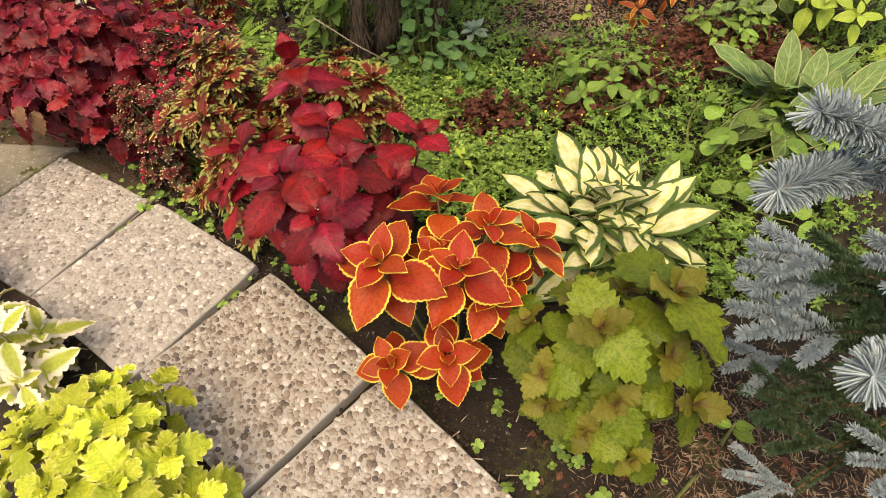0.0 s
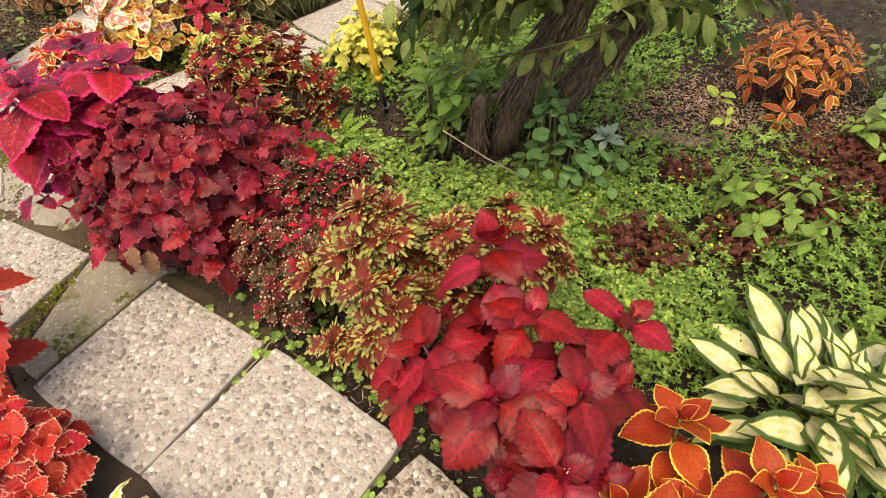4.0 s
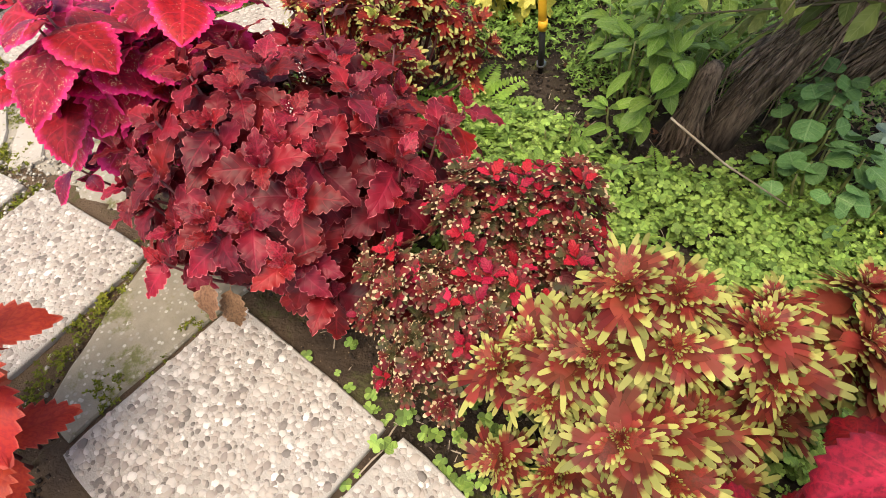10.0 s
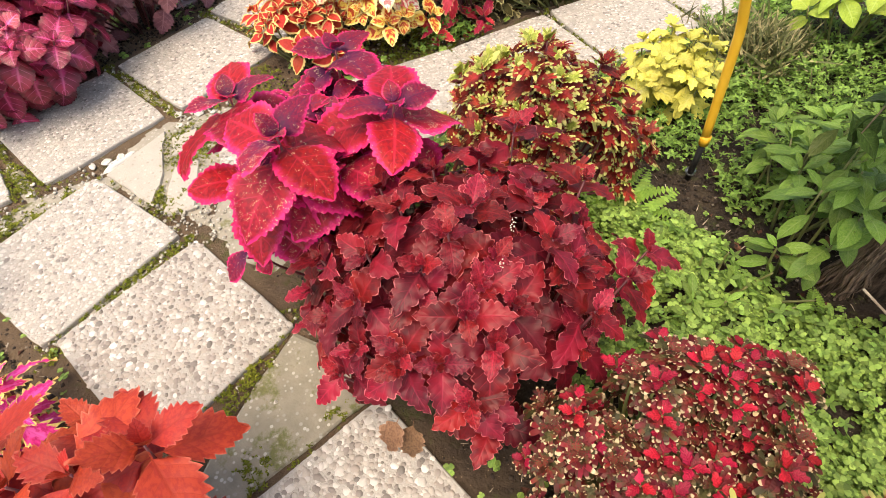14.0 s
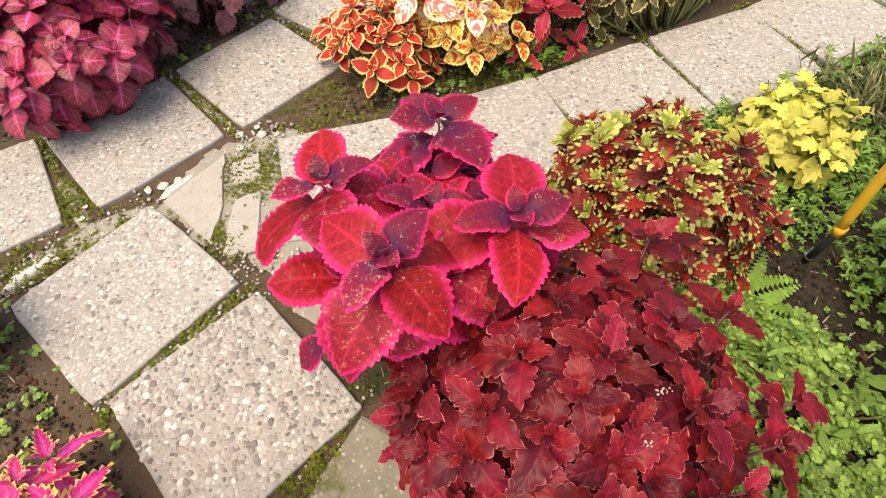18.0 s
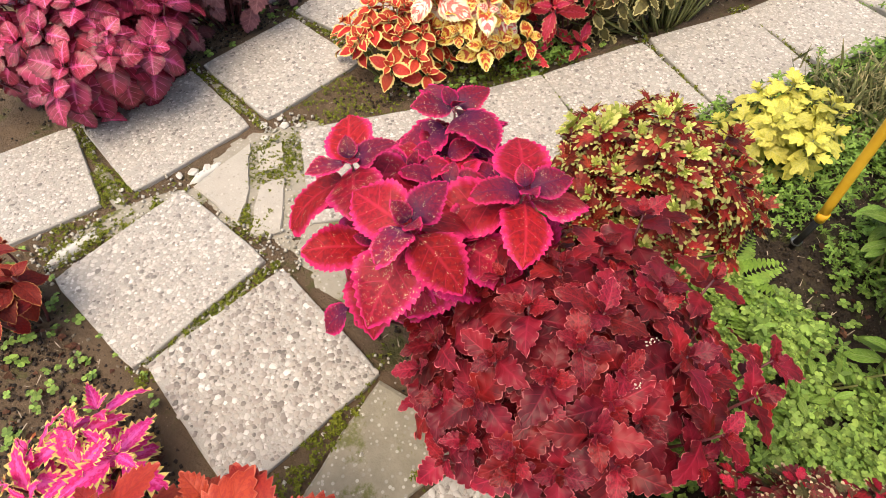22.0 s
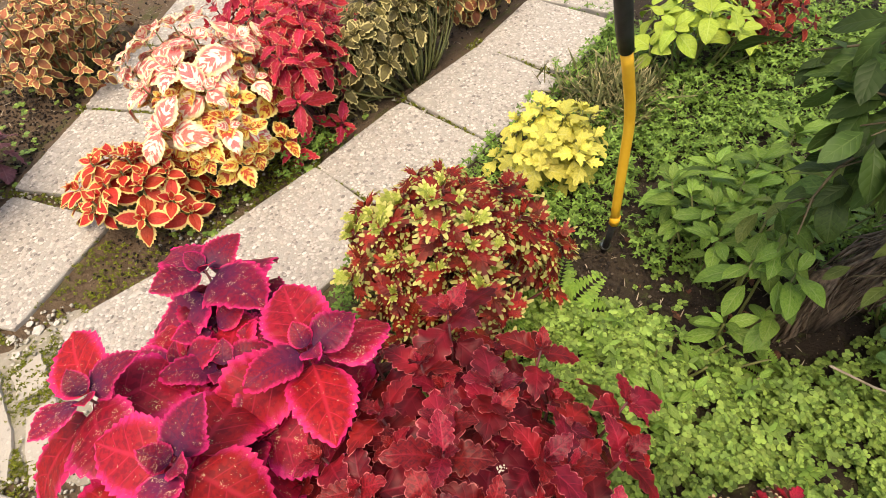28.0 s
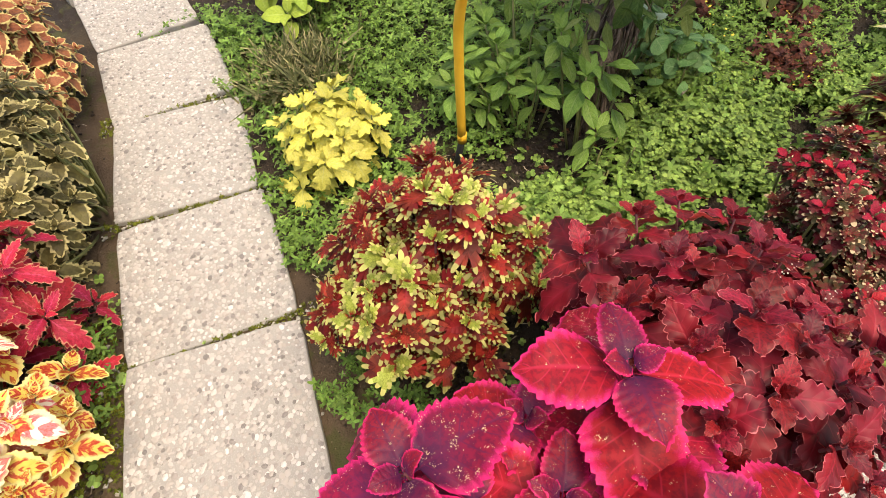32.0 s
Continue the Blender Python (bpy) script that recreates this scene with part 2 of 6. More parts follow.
def raw_mesh(name, verts, faces, material, uvs=None, smooth=True):
    """A mesh from equal-sided faces, quickly."""
    verts, faces = np.asarray(verts, np.float32), np.asarray(faces, np.int32)
    mesh = bpy.data.meshes.new(name)
    k = faces.shape[1]
    mesh.vertices.add(len(verts))
    mesh.vertices.foreach_set("co", verts.ravel())
    mesh.loops.add(faces.size)
    mesh.loops.foreach_set("vertex_index", faces.ravel())
    mesh.polygons.add(len(faces))
    mesh.polygons.foreach_set("loop_start", np.arange(0, faces.size, k, dtype=np.int32))
    if uvs is not None:
        layer = mesh.uv_layers.new(name="leaf")
        layer.data.foreach_set("uv", np.asarray(uvs, np.float32)[faces.ravel()].ravel())
    if smooth:
        shade_smooth(mesh)
    mesh.materials.append(material)
    mesh.update(calc_edges=True)
    mesh.validate()
    return mesh


def tube_data(points, radii, sides=7):
    pts = [Vector(p) for p in points]
    verts, faces = [], []
    for i, p in enumerate(pts):
        d = (pts[min(i + 1, len(pts) - 1)] - pts[max(i - 1, 0)]).normalized()
        a = d.orthogonal().normalized() if i == 0 else (a - d * a.dot(d)).normalized()
        b = d.cross(a)
        for k in range(sides):
            w = 2 * math.pi * k / sides
            verts.append(p + radii[i] * (a * math.cos(w) + b * math.sin(w)))
    for i in range(len(pts) - 1):
        for k in range(sides):
            q = (k + 1) % sides
            faces.append((i * sides + k, i * sides + q, (i + 1) * sides + q, (i + 1) * sides + k))
    return verts, faces


def tube(name, points, radii, material, sides=7):
    """A round tube through points, with closed ends."""
    verts, faces = tube_data(points, radii, sides)
    last = (len(points) - 1) * sides
    mesh = bpy.data.meshes.new(name)
    mesh.from_pydata([tuple(v) for v in verts], [], faces + [tuple(range(sides))[::-1], tuple(range(last, last + sides))])
    shade_smooth(mesh)
    mesh.materials.append(material)
    return mesh


def curve_points(a, b, sag, n=7):
    """Points from a to b, bowed by the vector sag."""
    a, b, sag = Vector(a), Vector(b), Vector(sag)
    return [a.lerp(b, i / (n - 1)) + sag * (4 * (i / (n - 1)) * (1 - i / (n - 1))) for i in range(n)]


def leaf_data(length, width, teeth=9, depth=0.1, droop=0.6, fold=0.25, ruffle=0.0, rounds=0.55, power=0.98, across=3, seed=0, stalk=0.12, scallop=False, saw=0, curl=0.0):
    """A leaf along +Y, its upper side up. teeth a side, their depth as a share of the width; droop: radians of bend from stalk to
    tip; fold: how far the halves rise from the midrib; ruffle: waves at the margin; saw: rows to
    each forward-pointing tooth; curl: how far the margin rolls under."""
    rng = random.Random(seed)
    rows = max(6, (saw or (4 if scallop else 2)) * teeth + 1)
    verts, uvs, faces = [], [], []
    y = z = 0.0
    cols = 2 * across + 1
    wave = rng.uniform(0, 6.28)
    jag = [rng.uniform(0.65, 1.15) for k in range(teeth + 1)]
    for i in range(rows):
        t = i / (rows - 1)
        if i:
            bend = -droop * (t ** 1.3) + 0.12
            y += length / (rows - 1) * math.cos(bend)
            z += length / (rows - 1) * math.sin(bend)
        b = max(0.0, (t - stalk) / (1 - stalk))
        peak = rounds / (rounds + power)
        w = 0.5 * width * (b ** rounds) * (1 - b) ** power / (peak ** rounds * (1 - peak) ** power)
        w = max(w, 0.012 * width if t < 0.97 else 0.0005)
        for j in range(cols):
            s = (j - across) / across
            r = abs(s)
            x = s * w
            push = 0.0
            if r > 0.99:
                cut = depth * width * (1.0 if i % 2 else -0.35) * min(1.0, 4 * b * (1 - b) + 0.15) if b > 0 else 0
                x += cut if s > 0 else -cut
                push = depth * width * (0.9 if i % 2 else 0.0)
                if scallop:
                    bulge = abs(math.sin(math.pi * i / 4)) - 0.45
                    cut = depth * width * bulge * 1.5 * min(1.0, 4 * b * (1 - b) + 0.2) if b > 0 else 0.0
                    x = s * w + (cut if s > 0 else -cut)
                    push = 0.0
                if saw:
                    bite = (0.15 + 0.85 * ((i % saw) / (saw - 1)) ** 0.8) * jag[min(teeth, i // saw)] if 0 < i < rows - 1 else 0.3
                    cut = depth * width * (1.6 * bite - 0.75) * min(1.0, 4 * b * (1 - b) + 0.15) if b > 0 else 0.0
                    x = s * w + (cut if s > 0 else -cut)
                    push = depth * width * 0.9 * bite
            up = fold * abs(x) - 0.9 * fold * abs(x) * r * 0.6
            up -= curl * width * r ** 4 * (1 if b > 0 else 0)
            up += ruffle * width * (r ** 3) * math.sin(i * (0.8 if scallop else 4.2 / saw if saw else 1.9) + wave + (0 if s > 0 else 1.7)) * (1 if b > 0 else 0)
            if b > 0:
                up += width * (0.05 * math.sin(5.0 * t + wave) * s + 0.05 * math.sin(8.0 * t + 2 * wave + s) * r * r + 0.02 * math.sin(13.0 * t + 3 * s + wave) * r)
            up += rng.uniform(-1, 1) * 0.01 * width * min(1.0, 13 / rows)
            verts.append((x, y + push, z + up))
            uvs.append((r, t))
        if i:
            o = i * cols
            for j in range(cols - 1):
                faces.append((o - cols + j, o - cols + j + 1, o + j + 1, o + j))
    return np.array(verts), np.array(faces), np.array(uvs)


def lobed_data(length, width, lobes=3, finger=0.011, droop=0.5, fold=0.2, seed=0, web=0.0):
    """A leaf cut into round-ended fingers along +Y: lobes a side and one at the tip. UV x runs out along each finger."""
    rng = random.Random(seed)
    verts, uvs, faces = [], [], []

    def rise(y):
        return 0.10 * y - droop * y * y / (2 * length)

    for k in range(-lobes, lobes + 1):
        q = abs(k) / (lobes + 0.35)
        start = length * (0.52 - 0.44 * q) if k else length * 0.40
        angle = math.radians(14 + 60 * q) * (1 if k > 0 else -1) if k else rng.uniform(-0.1, 0.1)
        reach = (0.5 * width / max(0.5, math.sin(abs(angle))) * (1.0 - 0.45 * max(0.0, q - 0.5)) if k else length * 0.60) * rng.uniform(0.85, 1.1)
        dx, dy = math.sin(angle), math.cos(angle)
        lift = rng.uniform(-0.10, 0.12)
        base = len(verts)
        for f, half in ((0.0, 0.50), (0.45, 0.66), (0.74, 0.66), (0.93, 0.52), (1.0, 0.16)):
            cx, cy = dx * reach * f, start + dy * reach * f
            z = rise(cy) + fold * abs(cx) + lift * reach * f * f - 0.0006 * abs(k)
            h = finger * half
            for side in (-1, 1):
                verts.append((cx + side * h * dy, cy - side * h * dx, z + 0.25 * h))
                uvs.append((f, min(1.0, cy / length)))
        faces += [(base + 2 * i, base + 2 * i + 1, base + 2 * i + 3, base + 2 * i + 2) for i in range(4)]
    h = finger * 0.35
    base = len(verts)
    for f in (0.0, 0.3, 0.62):
        for side in (-1, 1):
            verts.append((side * h * (1 if f else 0.25), length * f, rise(length * f) + 0.0004))
            uvs.append((0.1, f))
    faces += [(base, base + 1, base + 3, base + 2), (base + 2, base + 3, base + 5, base + 4)]
    if web:
        base = len(verts)
        rows = ((0.04, 0.10), (0.22, 0.62), (0.42, 1.0), (0.62, 0.86), (0.80, 0.48), (0.93, 0.10))
        for f, half in rows:
            y = length * f * (0.55 + 0.45 * web)
            for side in (-1, 0, 1):
                w = side * half * 0.5 * width * web * rng.uniform(0.9, 1.08)
                verts.append((w, y, rise(y) + fold * abs(w) + 0.0012))
                uvs.append((abs(side) * web * 0.8, f))
        for i in range(len(rows) - 1):
            a = base + 3 * i
            faces += [(a, a + 1, a + 4, a + 3), (a + 1, a + 2, a + 5, a + 4)]
    return np.array(verts), np.array(faces), np.array(uvs)


def any_leaf(**shape):
    return lobed_data(**shape) if "lobes" in shape else leaf_data(**shape)


def leaf_mesh(name, material, **shape):
    v, f, u = any_leaf(**shape)
    return raw_mesh(name, v, f, material, u)


def aim(axis, spin=0.0):
    """A turn that takes +Z to axis, keeps +Y to the north and spins round the axis."""
    z = Vector(axis).normalized()
    x = Vector((0, 1, 0)).cross(z).normalized()
    return Matrix((x, z.cross(x), z)).transposed().to_4x4() @ Matrix.Rotation(spin, 4, "Z")


def scatter(name, material, data, places, turns, sizes):
    """One mesh of many small leaves: template data at places, with 3 x 3 turns and sizes."""
    v, f, u = data
    n, k = len(places), len(v)
    all_v = np.einsum("nij,kj->nki", np.asarray(turns), v) * np.asarray(sizes)[:, None, None] + np.asarray(places)[:, None, :]
    all_f = f[None] + (np.arange(n) * k)[:, None, None]
    return raw_mesh(name, all_v.reshape(-1, 3), all_f.reshape(-1, f.shape[1]), material, np.tile(u, (n, 1)))


def random_turns(rng, n, tilt):
    """n turns: a random heading, tipped by up to tilt radians."""
    a, b, c = rng.uniform(0, 2 * np.pi, n), rng.uniform(-tilt, tilt, n), rng.uniform(-tilt, tilt, n)
    ca, sa, cb, sb, cc, sc = np.cos(a), np.sin(a), np.cos(b), np.sin(b), np.cos(c), np.sin(c)
    z = np.zeros(n)
    one = np.ones(n)
    rz = np.stack([np.stack([ca, -sa, z], 1), np.stack([sa, ca, z], 1), np.stack([z, z, one], 1)], 1)
    rx = np.stack([np.stack([one, z, z], 1), np.stack([z, cb, -sb], 1), np.stack([z, sb, cb], 1)], 1)
    ry = np.stack([np.stack([cc, z, sc], 1), np.stack([z, one, z], 1), np.stack([-sc, z, cc], 1)], 1)
    return rz @ rx @ ry


# ---- materials ----
SLAB = slab_material()
GRAVEL = gravel_material("washed_pebbles", ((0.0, (0.085, 0.078, 0.072)), (0.1, (0.213, 0.187, 0.169)), (0.22, (0.352, 0.307, 0.272)), (0.4, (0.427, 0.38, 0.333)), (0.6, (0.475, 0.432, 0.384)), (0.8, (0.523, 0.484, 0.44)), (0.92, (0.619, 0.577, 0.522)), (1.0, (0.768, 0.728, 0.675))), (0.455, 0.405, 0.355))
MIXED = gravel_material("grey_and_beige_pebbles", ((0.0, (0.09, 0.08, 0.075)), (0.12, (0.20, 0.17, 0.15)), (0.3, (0.31, 0.265, 0.23)), (0.5, (0.385, 0.34, 0.295)), (0.7, (0.44, 0.40, 0.36)), (0.85, (0.50, 0.465, 0.425)), (0.94, (0.60, 0.565, 0.52)), (1.0, (0.74, 0.71, 0.66))), (0.38, 0.335, 0.29), 0.35)
COARSE = gravel_material("coarse_brown_pebbles", ((0.0, (0.05, 0.04, 0.035)), (0.12, (0.14, 0.10, 0.08)), (0.3, (0.25, 0.195, 0.15)), (0.5, (0.32, 0.265, 0.215)), (0.7, (0.37, 0.32, 0.275)), (0.85, (0.42, 0.38, 0.335)), (0.94, (0.52, 0.48, 0.43)), (1.0, (0.68, 0.65, 0.60))), (0.30, 0.255, 0.21), 0.2)
PLAIN_SLAB = concrete_material("weathered_concrete", (0.13, 0.115, 0.08), (0.36, 0.32, 0.245), 0.14)
SHARD = concrete_material("pale_broken_concrete", (0.34, 0.305, 0.26), (0.48, 0.44, 0.385), 0.03)
MORTAR = concrete_material("crumbled_mortar", (0.20, 0.175, 0.135), (0.40, 0.365, 0.30), 0.12)
SOIL = soil_material()
STEM_RED = plain_material("reddish_stem", (0.10, 0.02, 0.03), (0.18, 0.05, 0.05), 0.5)
STEM_GREEN = plain_material("green_stem", (0.12, 0.14, 0.04), (0.2, 0.2, 0.07), 0.5)
YELLOW = plain_material("yellow_coated_tube", (0.80, 0.42, 0.03), (0.86, 0.50, 0.05), 0.38, 12.0, 0.1)
BLACK = plain_material("black_rubber", (0.012, 0.012, 0.012), (0.03, 0.03, 0.03), 0.55)
STEEL = plain_material("bare_steel", (0.45, 0.45, 0.45), (0.6, 0.6, 0.6), 0.35, metal=1.0)
BARK = plain_material("shaggy_brown_bark", (0.045, 0.028, 0.018), (0.29, 0.205, 0.145), 0.9, 30.0, 0.8, 0.01, stretch=(3.0, 3.0, 0.4))
BRANCH = plain_material("green_brown_branch", (0.06, 0.05, 0.025), (0.13, 0.10, 0.055), 0.8)
TWIG = plain_material("dry_twig", (0.26, 0.2, 0.14), (0.42, 0.35, 0.27), 0.85)
MULCH = plain_material("dry_bark_chips", (0.13, 0.075, 0.045), (0.38, 0.27, 0.185), 0.9)
PEBBLE = plain_material("white_pebble", (0.42, 0.39, 0.34), (0.62, 0.59, 0.54), 0.7)

# ---- ground ----
# centre, heading and size of each slab of the two paths and of the junction
SLABS = [
    (0.566, 0.256, -37, 0.50, 0.50), (0.157, 0.590, -36, 0.512, 0.495), (-0.272, 0.909, -34.0, 0.516, 0.478), (-0.757, 1.170, -26.5, 0.54, 0.50), (-1.262, 1.388, -22.0, 0.53, 0.495),
    (-2.045, 1.622, -15.0, 0.50, 0.485), (-2.565, 1.705, -9.0, 0.48, 0.50), (-3.075, 2.185, -15.0, 0.48, 0.495), (-2.935, 2.712, -13.0, 0.50, 0.49), (-3.285, 1.665, -25.5, 0.49, 0.50),
    (-2.88, 3.275, -5.0, 0.49, 0.51), (-2.86, 3.80, -3.0, 0.49, 0.50), (-2.83, 4.32, -2.0, 0.49, 0.50), (-3.50, 1.20, -25.0, 0.50, 0.48),
    (-2.25, 2.45, 45.0, 0.51, 0.48), (-1.90, 2.859, 52.0, 0.515, 0.483), (-1.592, 3.282, 56.0, 0.51, 0.483), (-1.295, 3.719, 53.5, 0.51, 0.473), (-1.015, 4.164, 61.0, 0.51, 0.473), (-0.79, 4.64, 67.0, 0.50, 0.45), (-0.62, 5.15, 72.0, 0.50, 0.45),
]

def bedded(x, y, reach=0.06):
    """True within reach of a slab, where the bedding comes up between them."""
    for cx, cy, turn, sx, sy in SLABS:
        c, s = math.cos(radians(turn)), math.sin(radians(turn))
        u, v = (x - cx) * c + (y - cy) * s, -(x - cx) * s + (y - cy) * c
        if abs(u) < sx / 2 + reach and abs(v) < sy / 2 + reach:
            return True
    return False


def ground():
    inner = np.linspace(-4.3, 2.0, 316)
    xs = np.concatenate([[-400, -120, -40, -15, -8, -6], inner, [3.5, 6, 15, 40, 120, 400]])
    ys = np.concatenate([[-400, -120, -40, -15, -6, -2, -1], np.linspace(0.0, 5.2, 261), [7, 9, 15, 40, 120, 400]])
    verts, faces = [], []
    for y in ys:
        for x in xs:
            near = -4.4 < x < 2.1 and -0.1 < y < 5.3
            h = 0.0
            if near:
                h = 0.016 * noise.noise((x * 3.1, y * 3.1, 0)) + 0.008 * noise.noise((x * 13, y * 13, 4)) + 0.006 * noise.noise((x * 31, y * 31, 9)) + 0.006 * noise.noise((x * 83, y * 83, 2))
            bed = near and bedded(x, y, 0.06 if x < -0.9 else 0.10)
            verts.append((x, y, (-0.018 if x < -0.9 else -0.045) + (0.35 if x < -0.9 else 0.15) * h if bed else -0.03 + h))
    w = len(xs)
    for j in range(len(ys) - 1):
        for i in range(w - 1):
            faces.append((j * w + i, j * w + i + 1, (j + 1) * w + i + 1, (j + 1) * w + i))
    tagged(link_mesh("ground", raw_mesh("ground", verts, faces, SOIL)), "dark brown garden soil with moss and crumbs", "soil", kind="structure")


ground()


def slab_mesh(name, sx, sy, thick, material, seed):
    """A slab with worn, slightly uneven edges; its top is at z 0."""
    rng = random.Random(seed)
    n = 8
    ring = []
    for a, b in (((-1, -1), (1, -1)), ((1, -1), (1, 1)), ((1, 1), (-1, 1)), ((-1, 1), (-1, -1))):
        for i in range(n):
            f = i / n
            corner = 0.006 if i == 0 else 0.0
            ring.append(((a[0] + (b[0] - a[0]) * f) * (sx / 2 - corner) + rng.uniform(-1, 1) * 0.0018, (a[1] + (b[1] - a[1]) * f) * (sy / 2 - corner) + rng.uniform(-1, 1) * 0.0018))
    verts, faces, k = [], [], len(ring)
    for z, inset in ((-thick, 0.0), (-0.005, 0.0), (-0.0014, 0.0016), (0.0, 0.004)):
        verts += [(x * (1 - 2 * inset / sx), y * (1 - 2 * inset / sy), z + (rng.uniform(-0.0008, 0.0008) if z == 0 else 0)) for x, y in ring]
    for r in range(3):
        for i in range(k):
            q = (i + 1) % k
            faces.append((r * k + i, r * k + q, (r + 1) * k + q, (r + 1) * k + i))
    faces.append(tuple(range(3 * k, 4 * k)))
    mesh = bpy.data.meshes.new(name)
    mesh.from_pydata(verts, [], faces)
    mesh.materials.append(material)
    return mesh


def gravel_mesh(seed, proud, stone, share=0.9, step=0.0122):
    """Pebbles bedded in the top of a slab half a metre square."""
    rng = np.random.default_rng(seed)
    k = 7
    ring = np.arange(k) * 2 * np.pi / k
    xs, ys = np.meshgrid(np.arange(-0.245, 0.246, step), np.arange(-0.245, 0.246, step * 0.87))
    xs = xs + (np.arange(xs.shape[0]) % 2)[:, None] * step / 2
    x, y = xs.ravel() + rng.normal(0, 0.003, xs.size), ys.ravel() + rng.normal(0, 0.003, xs.size)
    keep = (rng.uniform(0, 1, x.size) < share) & (abs(x) < 0.243) & (abs(y) < 0.243)
    x, y = x[keep], y[keep]
    n = len(x)
    r = 0.59 * step * rng.lognormal(0, 0.34, n).clip(0.45, 1.8)
    a, e = rng.uniform(0, 6.283, n), rng.uniform(0.62, 1.0, n)
    h = r * rng.uniform(0.25, 0.6, n) * proud
    rows = []
    for scale, lift in ((1.0, -0.2), (0.82, 0.7)):
        wob = 1 + rng.uniform(-0.16, 0.16, (n, k))
        u, v = np.cos(ring)[None] * r[:, None] * scale * wob, np.sin(ring)[None] * (r * e)[:, None] * scale * wob
        rows.append(np.stack([x[:, None] + u * np.cos(a)[:, None] - v * np.sin(a)[:, None], y[:, None] + u * np.sin(a)[:, None] + v * np.cos(a)[:, None], np.repeat((h * lift)[:, None], k, 1)], 2))
    top = np.stack([x, y, h], 1)[:, None, :]
    verts = np.concatenate(rows + [top], 1)
    one = []
    for i in range(k):
        q = (i + 1) % k
        one += [(i, q, k + q), (i, k + q, k + i), (k + i, k + q, 2 * k)]
    faces = np.array(one)[None] + (np.arange(n) * (2 * k + 1))[:, None, None]
    return raw_mesh("pebbles", verts.reshape(-1, 3), faces.reshape(-1, 3), stone)


gravels = [gravel_mesh(1, 0.95, COARSE, 0.95), gravel_mesh(2, 1.0, COARSE, 0.95), gravel_mesh(5, 0.42, MIXED, 0.84), gravel_mesh(3, 0.26, GRAVEL, 0.66, 0.0100), gravel_mesh(4, 0.22, GRAVEL, 0.6, 0.0100)]
path = tagged(new("path"), "garden path of square washed concrete slabs", "path", kind="structure")
for i, (x, y, turn, sx, sy) in enumerate(SLABS):
    r = random.Random(i)
    piece = link_mesh("slab", slab_mesh("slab", sx, sy, 0.05, SLAB, i), path, pose(x, y, r.uniform(-0.003, 0.003), r.uniform(-0.4, 0.4), r.uniform(-0.4, 0.4), turn))
    grains = link_mesh("pebbles", gravels[i % 2 if i < 3 else 2 if i < 6 else 3 + i % 2], piece, pose(0, 0, 0.0004, 0, 0, 180 * (i // 2 % 2)), "washed pebbles set in the slab")
    grains.scale = (sx / 0.5, sy / 0.5, 1.0)
    tagged(grains, kind="stuff")


def shard(name, outline, material, seed):
    """A broken piece of slab: an outline round its own centre."""
    rng = random.Random(seed)
    pts = []
    for a, b in zip(outline, outline[1:] + outline[:1]):
        for i in range(4):
            pts.append((a[0] + (b[0] - a[0]) * i / 4 + rng.uniform(-1, 1) * 0.005, a[1] + (b[1] - a[1]) * i / 4 + rng.uniform(-1, 1) * 0.005))
    k = len(pts)
    verts = [(x, y, -0.05) for x, y in pts] + [(x, y, -0.006) for x, y in pts] + [(x * 0.95, y * 0.95, 0.0) for x, y in pts]
    faces = [(r * k + i, r * k + (i + 1) % k, (r + 1) * k + (i + 1) % k, (r + 1) * k + i) for r in range(2) for i in range(k)] + [tuple(range(2 * k, 3 * k))]
    mesh = bpy.data.meshes.new(name)
    mesh.from_pydata(verts, [], faces)
    mesh.materials.append(material)
    return mesh


link_mesh("plain_slab", shard("plain_slab", [(-0.015, -0.256), (0.125, 0.075), (0.20, 0.235), (-0.14, 0.235), (-0.145, -0.002), (-0.115, -0.212)], PLAIN_SLAB, 77), path, pose(-1.595, 1.545, -0.006), "worn concrete slab with moss")
link_mesh("broken_slab", shard("broken_slab", [(-0.13, -0.11), (0.13, -0.15), (0.085, -0.04), (0.0, 0.05), (-0.10, 0.16)], SHARD, 5), path, pose(-2.615, 2.125, -0.001), "broken corner of a washed concrete slab")
link_mesh("broken_slab", shard("broken_slab", [(-0.08, 0.06), (-0.02, 0.13), (0.13, -0.06), (0.05, -0.13)], SHARD, 6), path, pose(-2.46, 2.09, -0.002), "broken piece of mossy concrete")
link_mesh("broken_slab", shard("broken_slab", [(-0.075, 0.0), (-0.02, 0.085), (0.065, -0.01), (0.0, -0.075)], SHARD, 7), path, pose(-2.585, 2.27, -0.002), "broken piece of mossy concrete")


